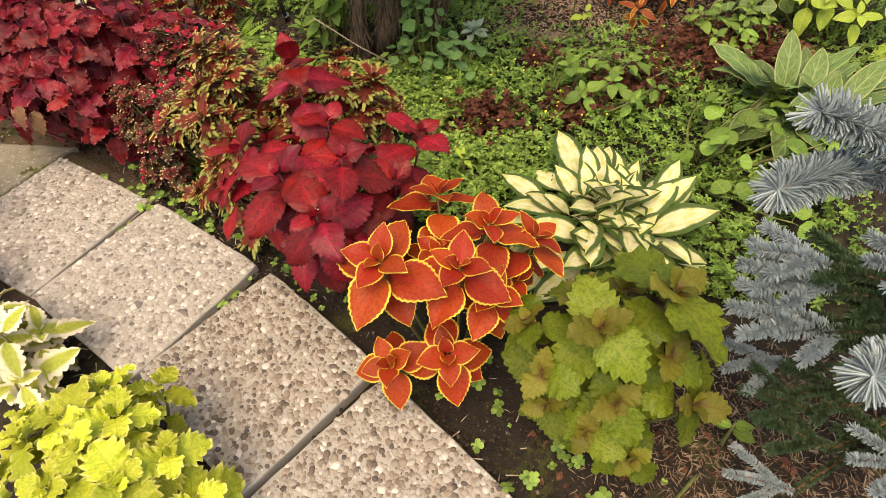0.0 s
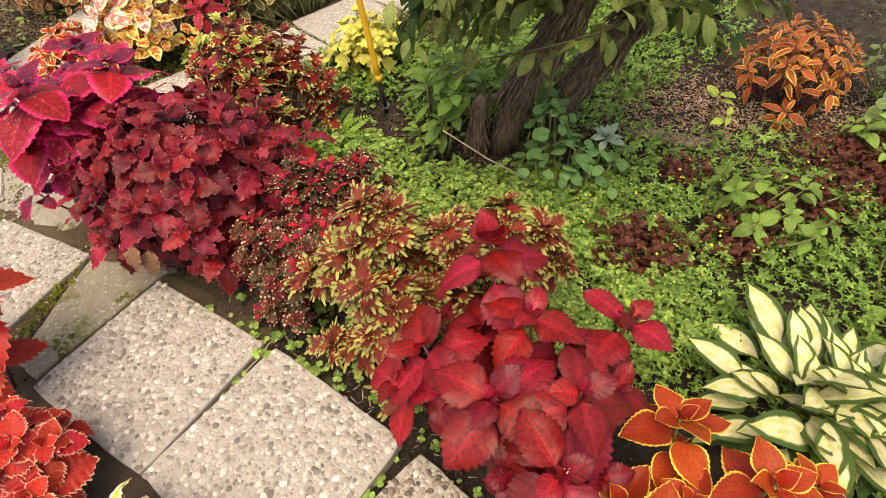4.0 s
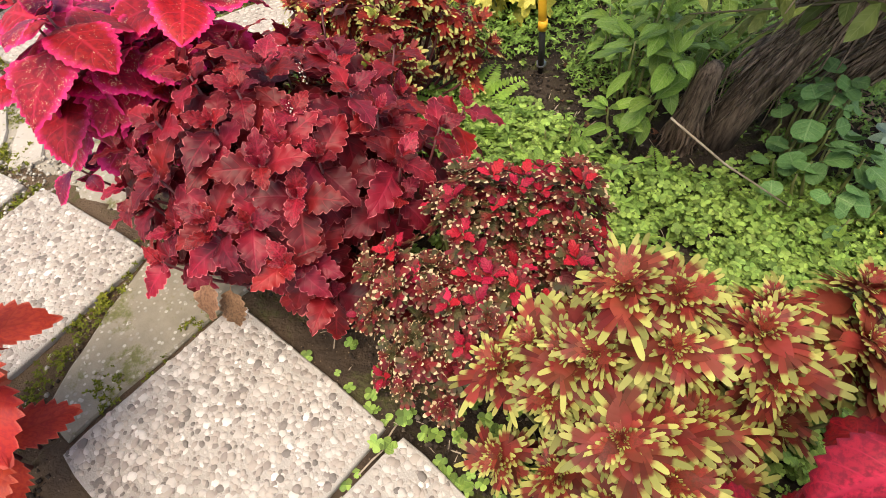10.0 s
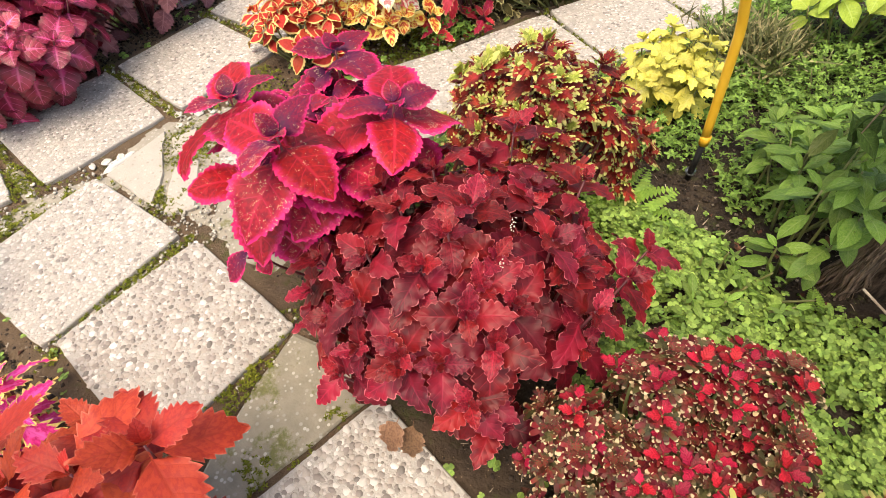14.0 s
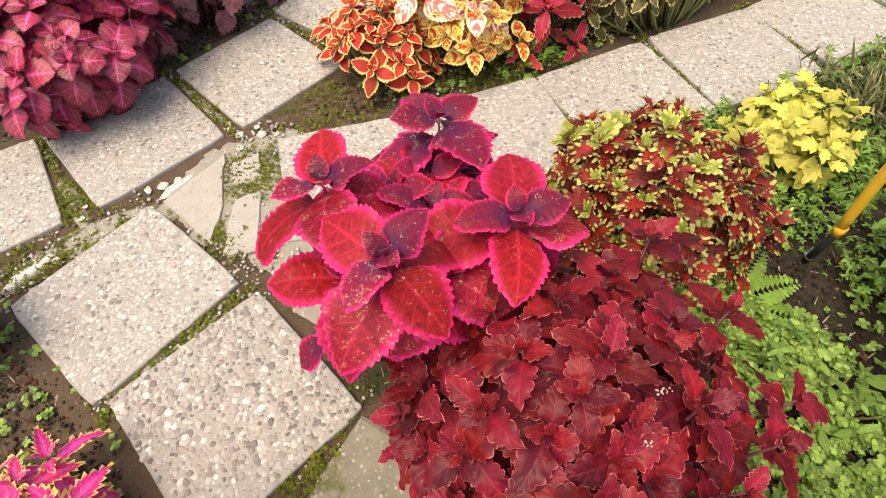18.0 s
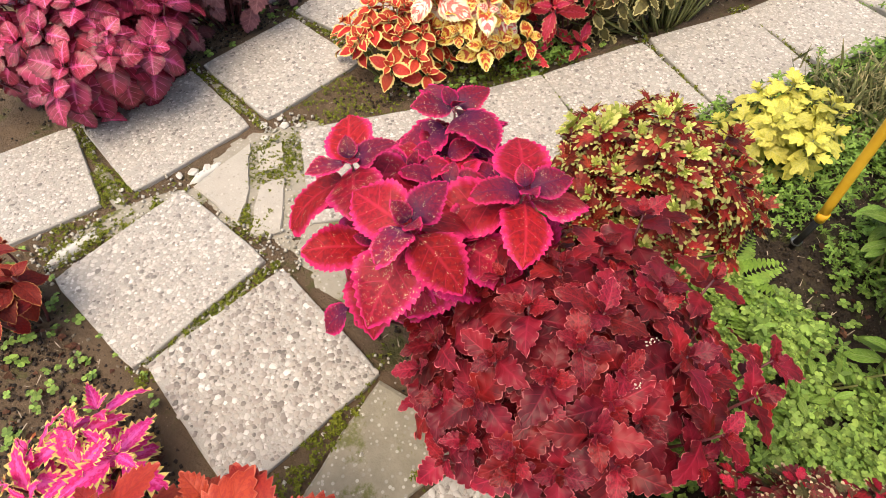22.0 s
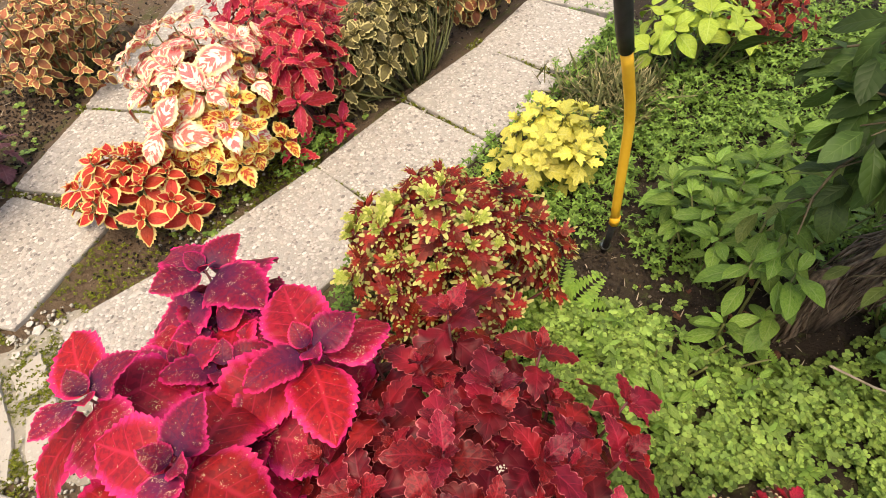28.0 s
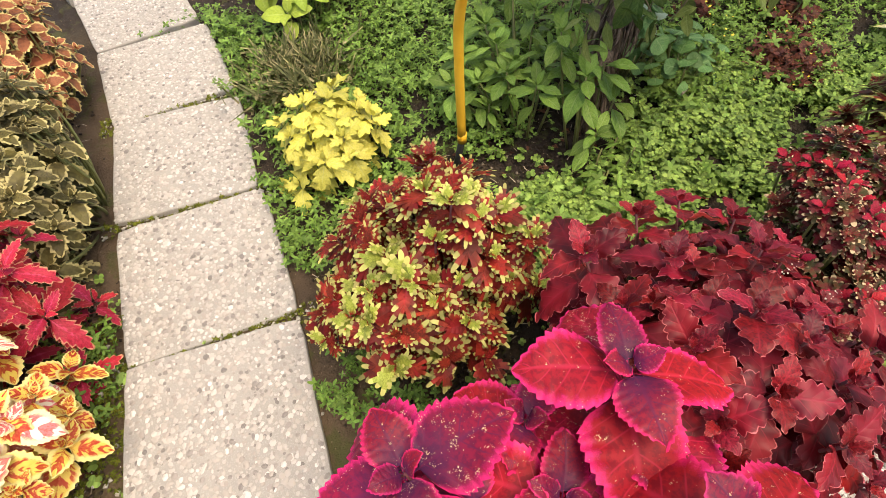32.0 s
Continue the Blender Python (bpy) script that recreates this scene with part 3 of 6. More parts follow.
def blob_patch(name, cx, cy, rx, ry, top, material, label, seed, rot=0.0):
    """A low lump of mortar with a ragged outline."""
    rng = random.Random(seed)
    verts, faces, k, rings = [(0, 0, top)], [], 40, 6
    rag = [1 + 0.16 * noise.noise((math.cos(6.283 * i / k) * 2, math.sin(6.283 * i / k) * 2, seed)) + rng.uniform(-0.05, 0.05) for i in range(k)]
    for r in range(1, rings + 1):
        f = r / rings
        for i in range(k):
            w = 6.283 * i / k
            x, y = rx * f * rag[i] * math.cos(w), ry * f * rag[i] * math.sin(w)
            verts.append((x, y, top - 0.035 * f ** 5 + 0.005 * noise.noise((x * 20, y * 20, seed))))
    faces = [(1 + (r - 1) * k + i, 1 + r * k + i, 1 + r * k + (i + 1) % k, 1 + (r - 1) * k + (i + 1) % k) for r in range(1, rings) for i in range(k)]
    faces += [(0, 1 + i, 1 + (i + 1) % k) for i in range(k)]
    mesh = bpy.data.meshes.new(name)
    mesh.from_pydata(verts, [], faces)
    shade_smooth(mesh)
    mesh.materials.append(material)
    link_mesh(name, mesh, path, pose(cx, cy, 0, 0, 0, rot), label)


blob_patch("mortar", -2.56, 2.18, 0.36, 0.26, -0.010, MORTAR, "crumbled grey mortar with moss", 3, -40)
blob_patch("mortar", -2.12, 2.06, 0.26, 0.16, -0.012, MORTAR, "crumbled grey mortar with moss", 4, -30)
WHITE_MORTAR = concrete_material("white_lime_mortar", (0.50, 0.48, 0.44), (0.66, 0.64, 0.60), 0.03)
blob_patch("mortar", -2.905, 1.615, 0.115, 0.028, -0.003, WHITE_MORTAR, "flaking strip of white mortar", 8, 80)
blob_patch("mortar", -2.76, 2.095, 0.085, 0.022, -0.004, WHITE_MORTAR, "flaking strip of white mortar", 9, 80)
blob_patch("mortar", -2.80, 1.86, 0.32, 0.09, -0.010, MORTAR, "crumbled grey mortar with moss", 5, 55)
blob_patch("mortar", -2.305, 1.665, 0.25, 0.030, -0.012, MORTAR, "crumbled grey mortar with moss", 6, 78)
blob_patch("mortar", -2.62, 2.42, 0.16, 0.06, -0.012, MORTAR, "crumbled grey mortar with moss", 7, 60)
blob_patch("mortar", -3.00, 2.45, 0.24, 0.026, -0.012, MORTAR, "crumbled grey mortar with moss", 10, -14)
blob_patch("mortar", -3.02, 1.86, 0.24, 0.04, -0.012, MORTAR, "crumbled grey mortar with moss", 11, -20)
blob_patch("mortar", -2.36, 2.14, 0.2, 0.07, -0.012, MORTAR, "crumbled grey mortar with moss", 12, 45)

# ---- leafy plants ----
DECUSSATE = [(0.32, 62, 0.0, 0.0), (0.58, 32, 0.006, 90.0), (0.86, 8, 0.02, 0.0), (1.0, -10, 0.05, 90.0), (0.95, -22, 0.10, 0.0)]

TALL = DECUSSATE + [(0.95, -28, 0.16, 90.0), (0.9, -32, 0.24, 0.0)]


def dome(cx, cy, rx, ry, low, high, n, seed, turn=0.0, rough=0.025):
    """Shoot tips spread over a dome, each with the way it points."""
    rng = random.Random(seed)
    tips = []
    for i in range(n):
        r = math.sqrt((i + 0.5) / n) * rng.uniform(0.86, 1.08)
        w = i * 2.39996 + rng.uniform(-0.25, 0.25)
        x, y = r * math.cos(w), r * math.sin(w)
        c, s = math.cos(radians(turn)), math.sin(radians(turn))
        X, Y = x * rx, y * ry
        z = low + (high - low) * math.sqrt(max(0.0, 1 - min(1, r) ** 2.2)) + rng.uniform(-rough, rough)
        tips.append((cx + c * X - s * Y, cy + s * X + c * Y, z, x * c - y * s, x * s + y * c))
    return tips


def clumps(rows, seed):
    """Shoots of a plant that is made of several uneven domes: rows of x, y, radius, low, high, shoots."""
    tips = []
    mx, my = sum(r[0] for r in rows) / len(rows), sum(r[1] for r in rows) / len(rows)
    for i, (x, y, r, low, high, n) in enumerate(rows):
        tips += [(a, b, c, d * 0.7 + (x - mx) * 1.6, e * 0.7 + (y - my) * 1.6) for a, b, c, d, e in dome(x, y, r, r * 0.88, low, high, n, seed * 20 + i, 30 * i, 0.042)]
    return tips


def coleus(name, label, base, tips, material, stem, shape, whorls=DECUSSATE, size=1.0, lean=0.75, seed=0, kinds=5, vary=0.2, young=None, young_shape=None, young_share=1.0, old=None, old_whorls=1, category="plant", group="", stemless=False, per_side=2, ground_z=-0.03):
    """A leafy plant: a stem to every shoot tip and whorls of leaves down each."""
    rng = random.Random(seed)
    plant = thing(name, (base[0], base[1], ground_z), label, category, group)
    root = Vector((base[0], base[1], ground_z))
    found = []
    meshes = [leaf_mesh("leaf", material, **{**shape, "seed": seed * 10 + k, "droop": shape.get("droop", 0.6) * (0.7 + 0.15 * k)}) for k in range(kinds)]
    fresh = [leaf_mesh("leaf", young, **{**(young_shape if young_shape and "length" in young_shape and "lobes" in shape and "lobes" not in young_shape else {**shape, **(young_shape or {})}), "seed": seed * 10 + 7 + k}) for k in range(2)] if young else []
    aged = [leaf_mesh("leaf", old, **{**shape, "seed": seed * 10 + 9 + k}) for k in range(2)] if old else meshes
    for x, y, z, ox, oy, *own in tips:
        tip = Vector((x, y, z))
        axis = (Vector((0, 0, 1)) + lean * Vector((ox, oy, 0))).normalized()
        if not stemless:
            foot = root.lerp(Vector((x, y, ground_z)), 0.35)
            pts = [p - root for p in curve_points(foot, tip, (ox * 0.03, oy * 0.03, 0.0), 6)]
            link_mesh("stem", tube("stem", pts, [0.005, 0.0048, 0.0044, 0.004, 0.0034, 0.0025], stem, 6), plant)
        spin = radians(own[0]) if own else rng.uniform(0, 6.28)
        budding = bool(fresh) and rng.random() < (young_share(x, y) if callable(young_share) else young_share)
        size_here = size * (own[1] if len(own) > 1 else rng.uniform(0.88, 1.1))
        for order, (scale, rise, drop, turn) in enumerate(own[2] if len(own) > 2 else whorls):
            for k in range(per_side):
                s = size_here * scale * rng.uniform(1 - vary, 1 + vary * 0.6)
                at = tip - axis * drop - root
                if at.z < 0.015:
                    at.z = 0.015
                m = Matrix.Translation(at) @ aim(axis, spin + radians(turn) + k * 2 * math.pi / per_side + rng.uniform(-0.22, 0.22)) @ Matrix.Rotation(radians(rise + rng.uniform(-12, 12)), 4, "X") @ Matrix.Rotation(rng.uniform(-0.25, 0.25), 4, "Y") @ Matrix.Diagonal((s, s, s, 1))
                found.append((order, len(found), rng.choice(fresh if budding and (order < 2 or len(own) > 3) else aged if order >= len(whorls) - old_whorls else meshes), m))
    found.sort(key=lambda q: q[:2])
    for order, n, mesh, m in found[:240]:
        link_mesh("leaf", mesh, plant, m)
    rest = [q[3] for q in found[240:]]
    if rest:
        turns = [[list(r) for r in m.to_3x3().normalized()] for m in rest]
        low = scatter("lower_leaves", material, any_leaf(**shape), [tuple(m.translation) for m in rest], turns, [m.to_scale()[0] for m in rest])
        tagged(link_mesh("lower_leaves", low, plant), kind="stuff")
    return plant


RED = leaf_material("crimson_leaf", (0.25, 0.009, 0.015), (0.15, 0.0065, 0.0125), edge=(0.12, 0.006, 0.011), edge_w=0.09, edge_soft=0.12, mid=(0.41, 0.014, 0.030), mid_w=0.22, vein=(0.31, 0.013, 0.026), vary=0.38, relief=0.2, rough=0.45, shine=0.32)
ORANGE = leaf_material("rust_orange_leaf", (0.37, 0.052, 0.012), (0.30, 0.030, 0.012), edge=(0.78, 0.55, 0.08), edge_w=0.10, edge_soft=0.03, mid=(0.46, 0.032, 0.018), mid_w=0.12, vary=0.25, relief=0.15)
OLIVE = leaf_material("olive_green_leaf", (0.145, 0.19, 0.018), (0.09, 0.13, 0.013), heart=(0.12, 0.045, 0.022), heart_to=0.12, heart_soft=0.12, vein=(0.17, 0.19, 0.025), vary=0.35, relief=0.12)
OLIVE_YOUNG = leaf_material("olive_young_leaf_with_maroon_heart", (0.17, 0.15, 0.022), (0.12, 0.13, 0.016), heart=(0.085, 0.018, 0.016), heart_to=0.24, heart_soft=0.2, vein=(0.14, 0.10, 0.02), vary=0.25, relief=0.15)
LIME = leaf_material("lime_yellow_leaf", (0.54, 0.56, 0.06), (0.36, 0.44, 0.04), edge=(0.66, 0.64, 0.18), edge_w=0.1, vein=(0.42, 0.49, 0.06), vary=0.35)
CREAM = leaf_material("cream_edged_green_leaf", (0.44, 0.46, 0.08), (0.34, 0.39, 0.06), edge=(0.80, 0.72, 0.54), edge_w=0.42, edge_soft=0.16, vary=0.15)
FRINGE = leaf_material("scarlet_fringed_leaf", (0.48, 0.03, 0.02), (0.35, 0.018, 0.02), edge=(0.75, 0.42, 0.28), edge_w=0.07, vary=0.2)
ORED = leaf_material("orange_red_leaf", (0.38, 0.040, 0.022), (0.30, 0.026, 0.02), edge=(0.44, 0.09, 0.06), edge_w=0.05, vein=(0.30, 0.03, 0.018), vary=0.3)
PINKF = leaf_material("pink_fringed_leaf", (0.76, 0.040, 0.26), (0.60, 0.022, 0.15), edge=(0.68, 0.50, 0.16), edge_w=0.2, mid=(0.80, 0.10, 0.40), vary=0.2)
DARKRED = leaf_material("mahogany_leaf", (0.20, 0.018, 0.012), (0.13, 0.012, 0.01), edge=(0.42, 0.16, 0.06), edge_w=0.07, vary=0.3)
MAGENTA = leaf_material("magenta_leaf", (0.36, 0.026, 0.07), (0.24, 0.020, 0.045), edge=(0.17, 0.018, 0.032), edge_w=0.16, edge_soft=0.16, mid=(0.80, 0.07, 0.28), mid_w=0.20, vein=(0.72, 0.14, 0.30), vary=0.4, rough=0.4, shine=0.45)
PERILLA = leaf_material("dusky_purple_leaf", (0.25, 0.10, 0.115), (0.16, 0.06, 0.075), vein=(0.32, 0.15, 0.165), vary=0.35, rough=0.45, shine=0.35)
BURGUNDY = leaf_material("burgundy_leaf", (0.215, 0.009, 0.017), (0.115, 0.0065, 0.013), edge=(0.50, 0.11, 0.12), edge_w=0.04, edge_soft=0.03, mid=(0.29, 0.012, 0.024), mid_w=0.15, vein=(0.27, 0.014, 0.03), vary=0.5, relief=0.26, rough=0.46, shine=0.28)
PINK = leaf_material("ruby_leaf_with_pink_margin", (0.36, 0.011, 0.028), (0.23, 0.008, 0.022), edge=(0.80, 0.028, 0.19), edge_w=0.16, edge_soft=0.18, heart=(0.11, 0.009, 0.037), heart_to=0.15, heart_soft=0.2, vein=(0.50, 0.020, 0.06), speck=(0.80, 0.58, 0.34), vary=0.3, relief=0.2)
PINK_YOUNG = leaf_material("dusky_ruby_young_leaf", (0.27, 0.010, 0.034), (0.165, 0.009, 0.036), edge=(0.70, 0.022, 0.15), edge_w=0.13, edge_soft=0.14, heart=(0.06, 0.013, 0.06), heart_to=0.40, heart_soft=0.34, vein=(0.13, 0.013, 0.055), speck=(0.80, 0.58, 0.34), vary=0.3, relief=0.2)
PINK_OLD = leaf_material("hot_pink_edged_old_leaf", (0.38, 0.011, 0.036), (0.25, 0.009, 0.026), edge=(0.86, 0.034, 0.24), edge_w=0.22, edge_soft=0.2, vein=(0.6, 0.024, 0.12), speck=(0.80, 0.58, 0.38), vary=0.25, relief=0.2)
DOTS = leaf_material("dark_lobed_leaf_with_cream_tips", (0.15, 0.012, 0.017), (0.062, 0.055, 0.02), edge=(0.43, 0.32, 0.19), edge_w=0.11, edge_soft=0.05, edge_vary=0.3, vary=0.5)
DOTRED = leaf_material("red_young_leaf", (0.42, 0.014, 0.04), (0.27, 0.010, 0.022), edge=(0.14, 0.012, 0.016), edge_w=0.14, edge_soft=0.1, vary=0.4)
YB = leaf_material("maroon_lobed_leaf_with_yellow_fingers", (0.20, 0.030, 0.020), (0.14, 0.030, 0.016), edge=(0.30, 0.29, 0.08), edge_w=0.26, edge_soft=0.10, edge_vary=0.35, vary=0.42, relief=0.1)
YBG = leaf_material("greenish_lobed_leaf", (0.10, 0.10, 0.025), (0.10, 0.05, 0.018), edge=(0.20, 0.25, 0.05), edge_w=0.42, edge_soft=0.16, edge_vary=0.3, vary=0.45, relief=0.1)
BROWNC = leaf_material("maroon_lobed_leaf_with_lime_tips", (0.27, 0.024, 0.016), (0.14, 0.018, 0.011), edge=(0.37, 0.34, 0.11), edge_w=0.20, edge_soft=0.06, edge_vary=0.4, mid=(0.36, 0.030, 0.030), mid_w=0.10, vary=0.45)
BROWNG = leaf_material("lime_lobed_leaf_with_maroon_heart", (0.30, 0.34, 0.06), (0.22, 0.26, 0.04), edge=(0.46, 0.44, 0.13), edge_w=0.3, heart=(0.28, 0.03, 0.02), heart_to=0.26, edge_vary=0.4, vary=0.4)
BROWNR = leaf_material("mahogany_red_leaf", (0.24, 0.016, 0.014), (0.15, 0.012, 0.011), edge=(0.36, 0.16, 0.06), edge_w=0.04, edge_soft=0.03, vary=0.35)
YELLOWL = leaf_material("bright_yellow_leaf", (0.64, 0.58, 0.12), (0.50, 0.48, 0.085), vein=(0.58, 0.56, 0.18), vary=0.24)
ORVAR = leaf_material("red_leaf_with_cream_margin", (0.52, 0.05, 0.03), (0.44, 0.036, 0.024), edge=(0.76, 0.55, 0.21), edge_w=0.30, vary=0.2)
CPINK = leaf_material("cream_and_pink_leaf", (0.74, 0.20, 0.19), (0.66, 0.13, 0.10), edge=(0.84, 0.72, 0.40), edge_w=0.22, edge_soft=0.14, edge_vary=0.3, streak=(0.86, 0.76, 0.60), streak_at=0.52, vary=0.14, blotch=22.0)
CYEL = leaf_material("yellow_leaf_with_rust_blotch", (0.42, 0.05, 0.02), (0.50, 0.10, 0.03), edge=(0.76, 0.64, 0.24), edge_w=0.26, edge_soft=0.12, edge_vary=0.3, streak=(0.70, 0.50, 0.10), streak_at=0.50, vary=0.22, blotch=9.0)
REDSTAR = leaf_material("raspberry_leaf", (0.48, 0.026, 0.055), (0.34, 0.018, 0.035), edge=(0.56, 0.26, 0.15), edge_w=0.1, mid=(0.66, 0.06, 0.14), mid_w=0.15, vary=0.3)
GREENV = leaf_material("olive_leaf_with_buff_margin", (0.12, 0.10, 0.034), (0.07, 0.058, 0.022), edge=(0.40, 0.34, 0.15), edge_w=0.26, edge_soft=0.1, vary=0.4)
BROWNY = leaf_material("brown_leaf_with_yellow_margin", (0.38, 0.13, 0.06), (0.26, 0.095, 0.05), edge=(0.64, 0.50, 0.20), edge_w=0.26, edge_soft=0.08, vary=0.35)
COPPER = leaf_material("copper_leaf_with_yellow_margin", (0.34, 0.085, 0.02), (0.22, 0.045, 0.018), edge=(0.55, 0.34, 0.07), edge_w=0.22, edge_soft=0.08, edge_vary=0.3, vary=0.35)
HOSTA = leaf_material("hosta_leaf_cream_centre", (0.76, 0.72, 0.46), (0.60, 0.60, 0.22), edge=(0.07, 0.12, 0.03), edge_w=0.36, edge_soft=0.07, vary=0.2, blotch=5.0, through=0.2, relief=0.12)
HOSTAG = leaf_material("dark_green_hosta_leaf", (0.07, 0.13, 0.03), (0.05, 0.095, 0.025), mid=(0.22, 0.26, 0.09), mid_w=0.2, vary=0.25)
HOSTA2 = leaf_material("pale_green_hosta_leaf", (0.14, 0.22, 0.07), (0.095, 0.165, 0.048), edge=(0.30, 0.34, 0.15), edge_w=0.1, vein=(0.27, 0.36, 0.14), vary=0.25)
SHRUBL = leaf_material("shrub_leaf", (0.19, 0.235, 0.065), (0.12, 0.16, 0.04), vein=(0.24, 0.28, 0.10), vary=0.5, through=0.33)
# A deeper green leaf, its colour darkened further for the crown's shade.
SHRUBD = leaf_material("deep_green_shaded_shrub_leaf", (0.045, 0.085, 0.019), (0.03, 0.058, 0.014), vein=(0.07, 0.11, 0.034), vary=0.5, through=0.25)
WEED = leaf_material("green_herb_leaf", (0.17, 0.28, 0.05), (0.12, 0.22, 0.036), vein=(0.24, 0.33, 0.10), vary=0.35)
BROADL = leaf_material("lime_green_broad_leaf", (0.34, 0.44, 0.06), (0.26, 0.37, 0.05), vein=(0.4, 0.5, 0.12), vary=0.15)
IVY = leaf_material("violet_round_leaf", (0.12, 0.24, 0.075), (0.09, 0.195, 0.06), vein=(0.19, 0.31, 0.12), vary=0.25)
CLOVER = leaf_material("clover_leaf", (0.235, 0.35, 0.075), (0.15, 0.25, 0.055), island=True, vary=0.5)
CHICK = leaf_material("chickweed_leaf", (0.17, 0.285, 0.055), (0.115, 0.205, 0.038), island=True, vary=0.45)
BRONZE = leaf_material("bronze_clover_leaf", (0.12, 0.035, 0.02), (0.08, 0.025, 0.016), island=True, vary=0.4)
FERNM = leaf_material("fern_leaf", (0.22, 0.36, 0.06), (0.17, 0.3, 0.05), island=True, vary=0.2)
SUCC = leaf_material("glaucous_leaf", (0.30, 0.40, 0.30), (0.24, 0.34, 0.24), vary=0.15)
TUFT = leaf_material("olive_blade", (0.12, 0.13, 0.05), (0.08, 0.09, 0.035), edge=(0.32, 0.28, 0.14), edge_w=0.2, island=True, vary=0.3)
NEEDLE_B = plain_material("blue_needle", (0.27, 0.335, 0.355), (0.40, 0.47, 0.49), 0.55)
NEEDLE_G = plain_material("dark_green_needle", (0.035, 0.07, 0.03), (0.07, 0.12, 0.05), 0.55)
SPRUCE_BARK = plain_material("brown_spruce_twig", (0.12, 0.055, 0.03), (0.24, 0.12, 0.065), 0.8)

OVATE = dict(length=0.115, width=0.082, teeth=9, depth=0.035, droop=0.7, fold=0.25)
BED = "bedding coleus"

CRIMSON_W = [(0.26, 70, 0.0, 0.0), (0.55, 38, 0.004, 90.0), (0.88, 12, 0.015, 0.0), (1.0, -12, 0.045, 90.0), (1.0, -26, 0.10, 0.0), (0.95, -34, 0.17, 90.0), (0.9, -40, 0.25, 0.0)]
crimson = coleus("coleus", "tall crimson coleus with big serrated leaves beside the path", (-0.06, 1.30), [
    (-0.20, 1.50, 0.605, -0.1, 0.2, 20, 1.0, [(0.6, 76, 0.0, 10.0), (0.5, 40, 0.0, 190.0)] + CRIMSON_W[2:]), (-0.095, 1.40, 0.50, 0.1, 0.0, 65, 0.95), (-0.155, 1.19, 0.50, -0.2, -0.2, 55, 1.1), (0.008, 1.20, 0.555, 0.2, 0.0, 15, 1.0),
    (-0.32, 1.31, 0.46, -0.7, 0.0, 30, 1.05), (-0.38, 1.28, 0.35, -0.8, -0.2, 70, 0.95), (0.135, 1.475, 0.42, 0.5, 0.3, 50, 0.95), (-0.02, 1.06, 0.505, 0.1, -0.5, 40, 1.0),
    (-0.30, 1.42, 0.40, -0.5, 0.4, 75, 0.85), (-0.20, 1.24, 0.36, -0.5, -0.4, 10, 0.9), (0.10, 1.30, 0.40, 0.5, 0.0, 70, 0.9), (-0.10, 1.10, 0.34, -0.3, -0.7, 5, 0.85), (0.0, 1.42, 0.38, 0.2, 0.4, 35, 0.85), (0.07, 1.12, 0.36, 0.5, -0.4, 20, 0.85)],
    RED, STEM_RED, {**OVATE, "length": 0.15, "width": 0.102, "teeth": 11, "depth": 0.05, "saw": 3, "rounds": 0.6, "power": 1.0, "droop": 0.75, "fold": 0.22, "curl": 0.05}, CRIMSON_W, seed=1, vary=0.12, group=BED)

ORANGE_W = [(0.40, 60, 0.0, 0.0), (0.62, 25, 0.004, 0.0), (0.66, 25, 0.004, 90.0), (0.98, -5, 0.03, 0.0), (1.0, -8, 0.05, 90.0), (0.8, -25, 0.09, 45.0)]
coleus("coleus", "rust-orange coleus with bright yellow leaf margins", (0.27, 1.05), [
    (0.14, 0.97, 0.48, -0.3, -0.3), (0.31, 0.99, 0.46, 0.1, -0.3), (0.36, 1.12, 0.46, 0.2, 0.1), (0.22, 1.24, 0.42, 0.0, 0.5), (0.47, 1.16, 0.38, 0.6, 0.2), (0.38, 1.00, 0.36, 0.3, -0.5), (0.29, 0.89, 0.25, 0.1, -0.7), (0.15, 0.87, 0.21, -0.3, -0.7), (0.24, 1.10, 0.36, 0.0, 0.2), (0.42, 1.10, 0.28, 0.5, 0.0), (0.12, 1.08, 0.34, -0.5, 0.2)],
    ORANGE, STEM_GREEN, {**OVATE, "length": 0.13, "width": 0.088, "teeth": 12, "depth": 0.02, "droop": 0.45, "fold": 0.35, "rounds": 0.6, "power": 1.1}, ORANGE_W, seed=2, lean=0.5, vary=0.12, group=BED)

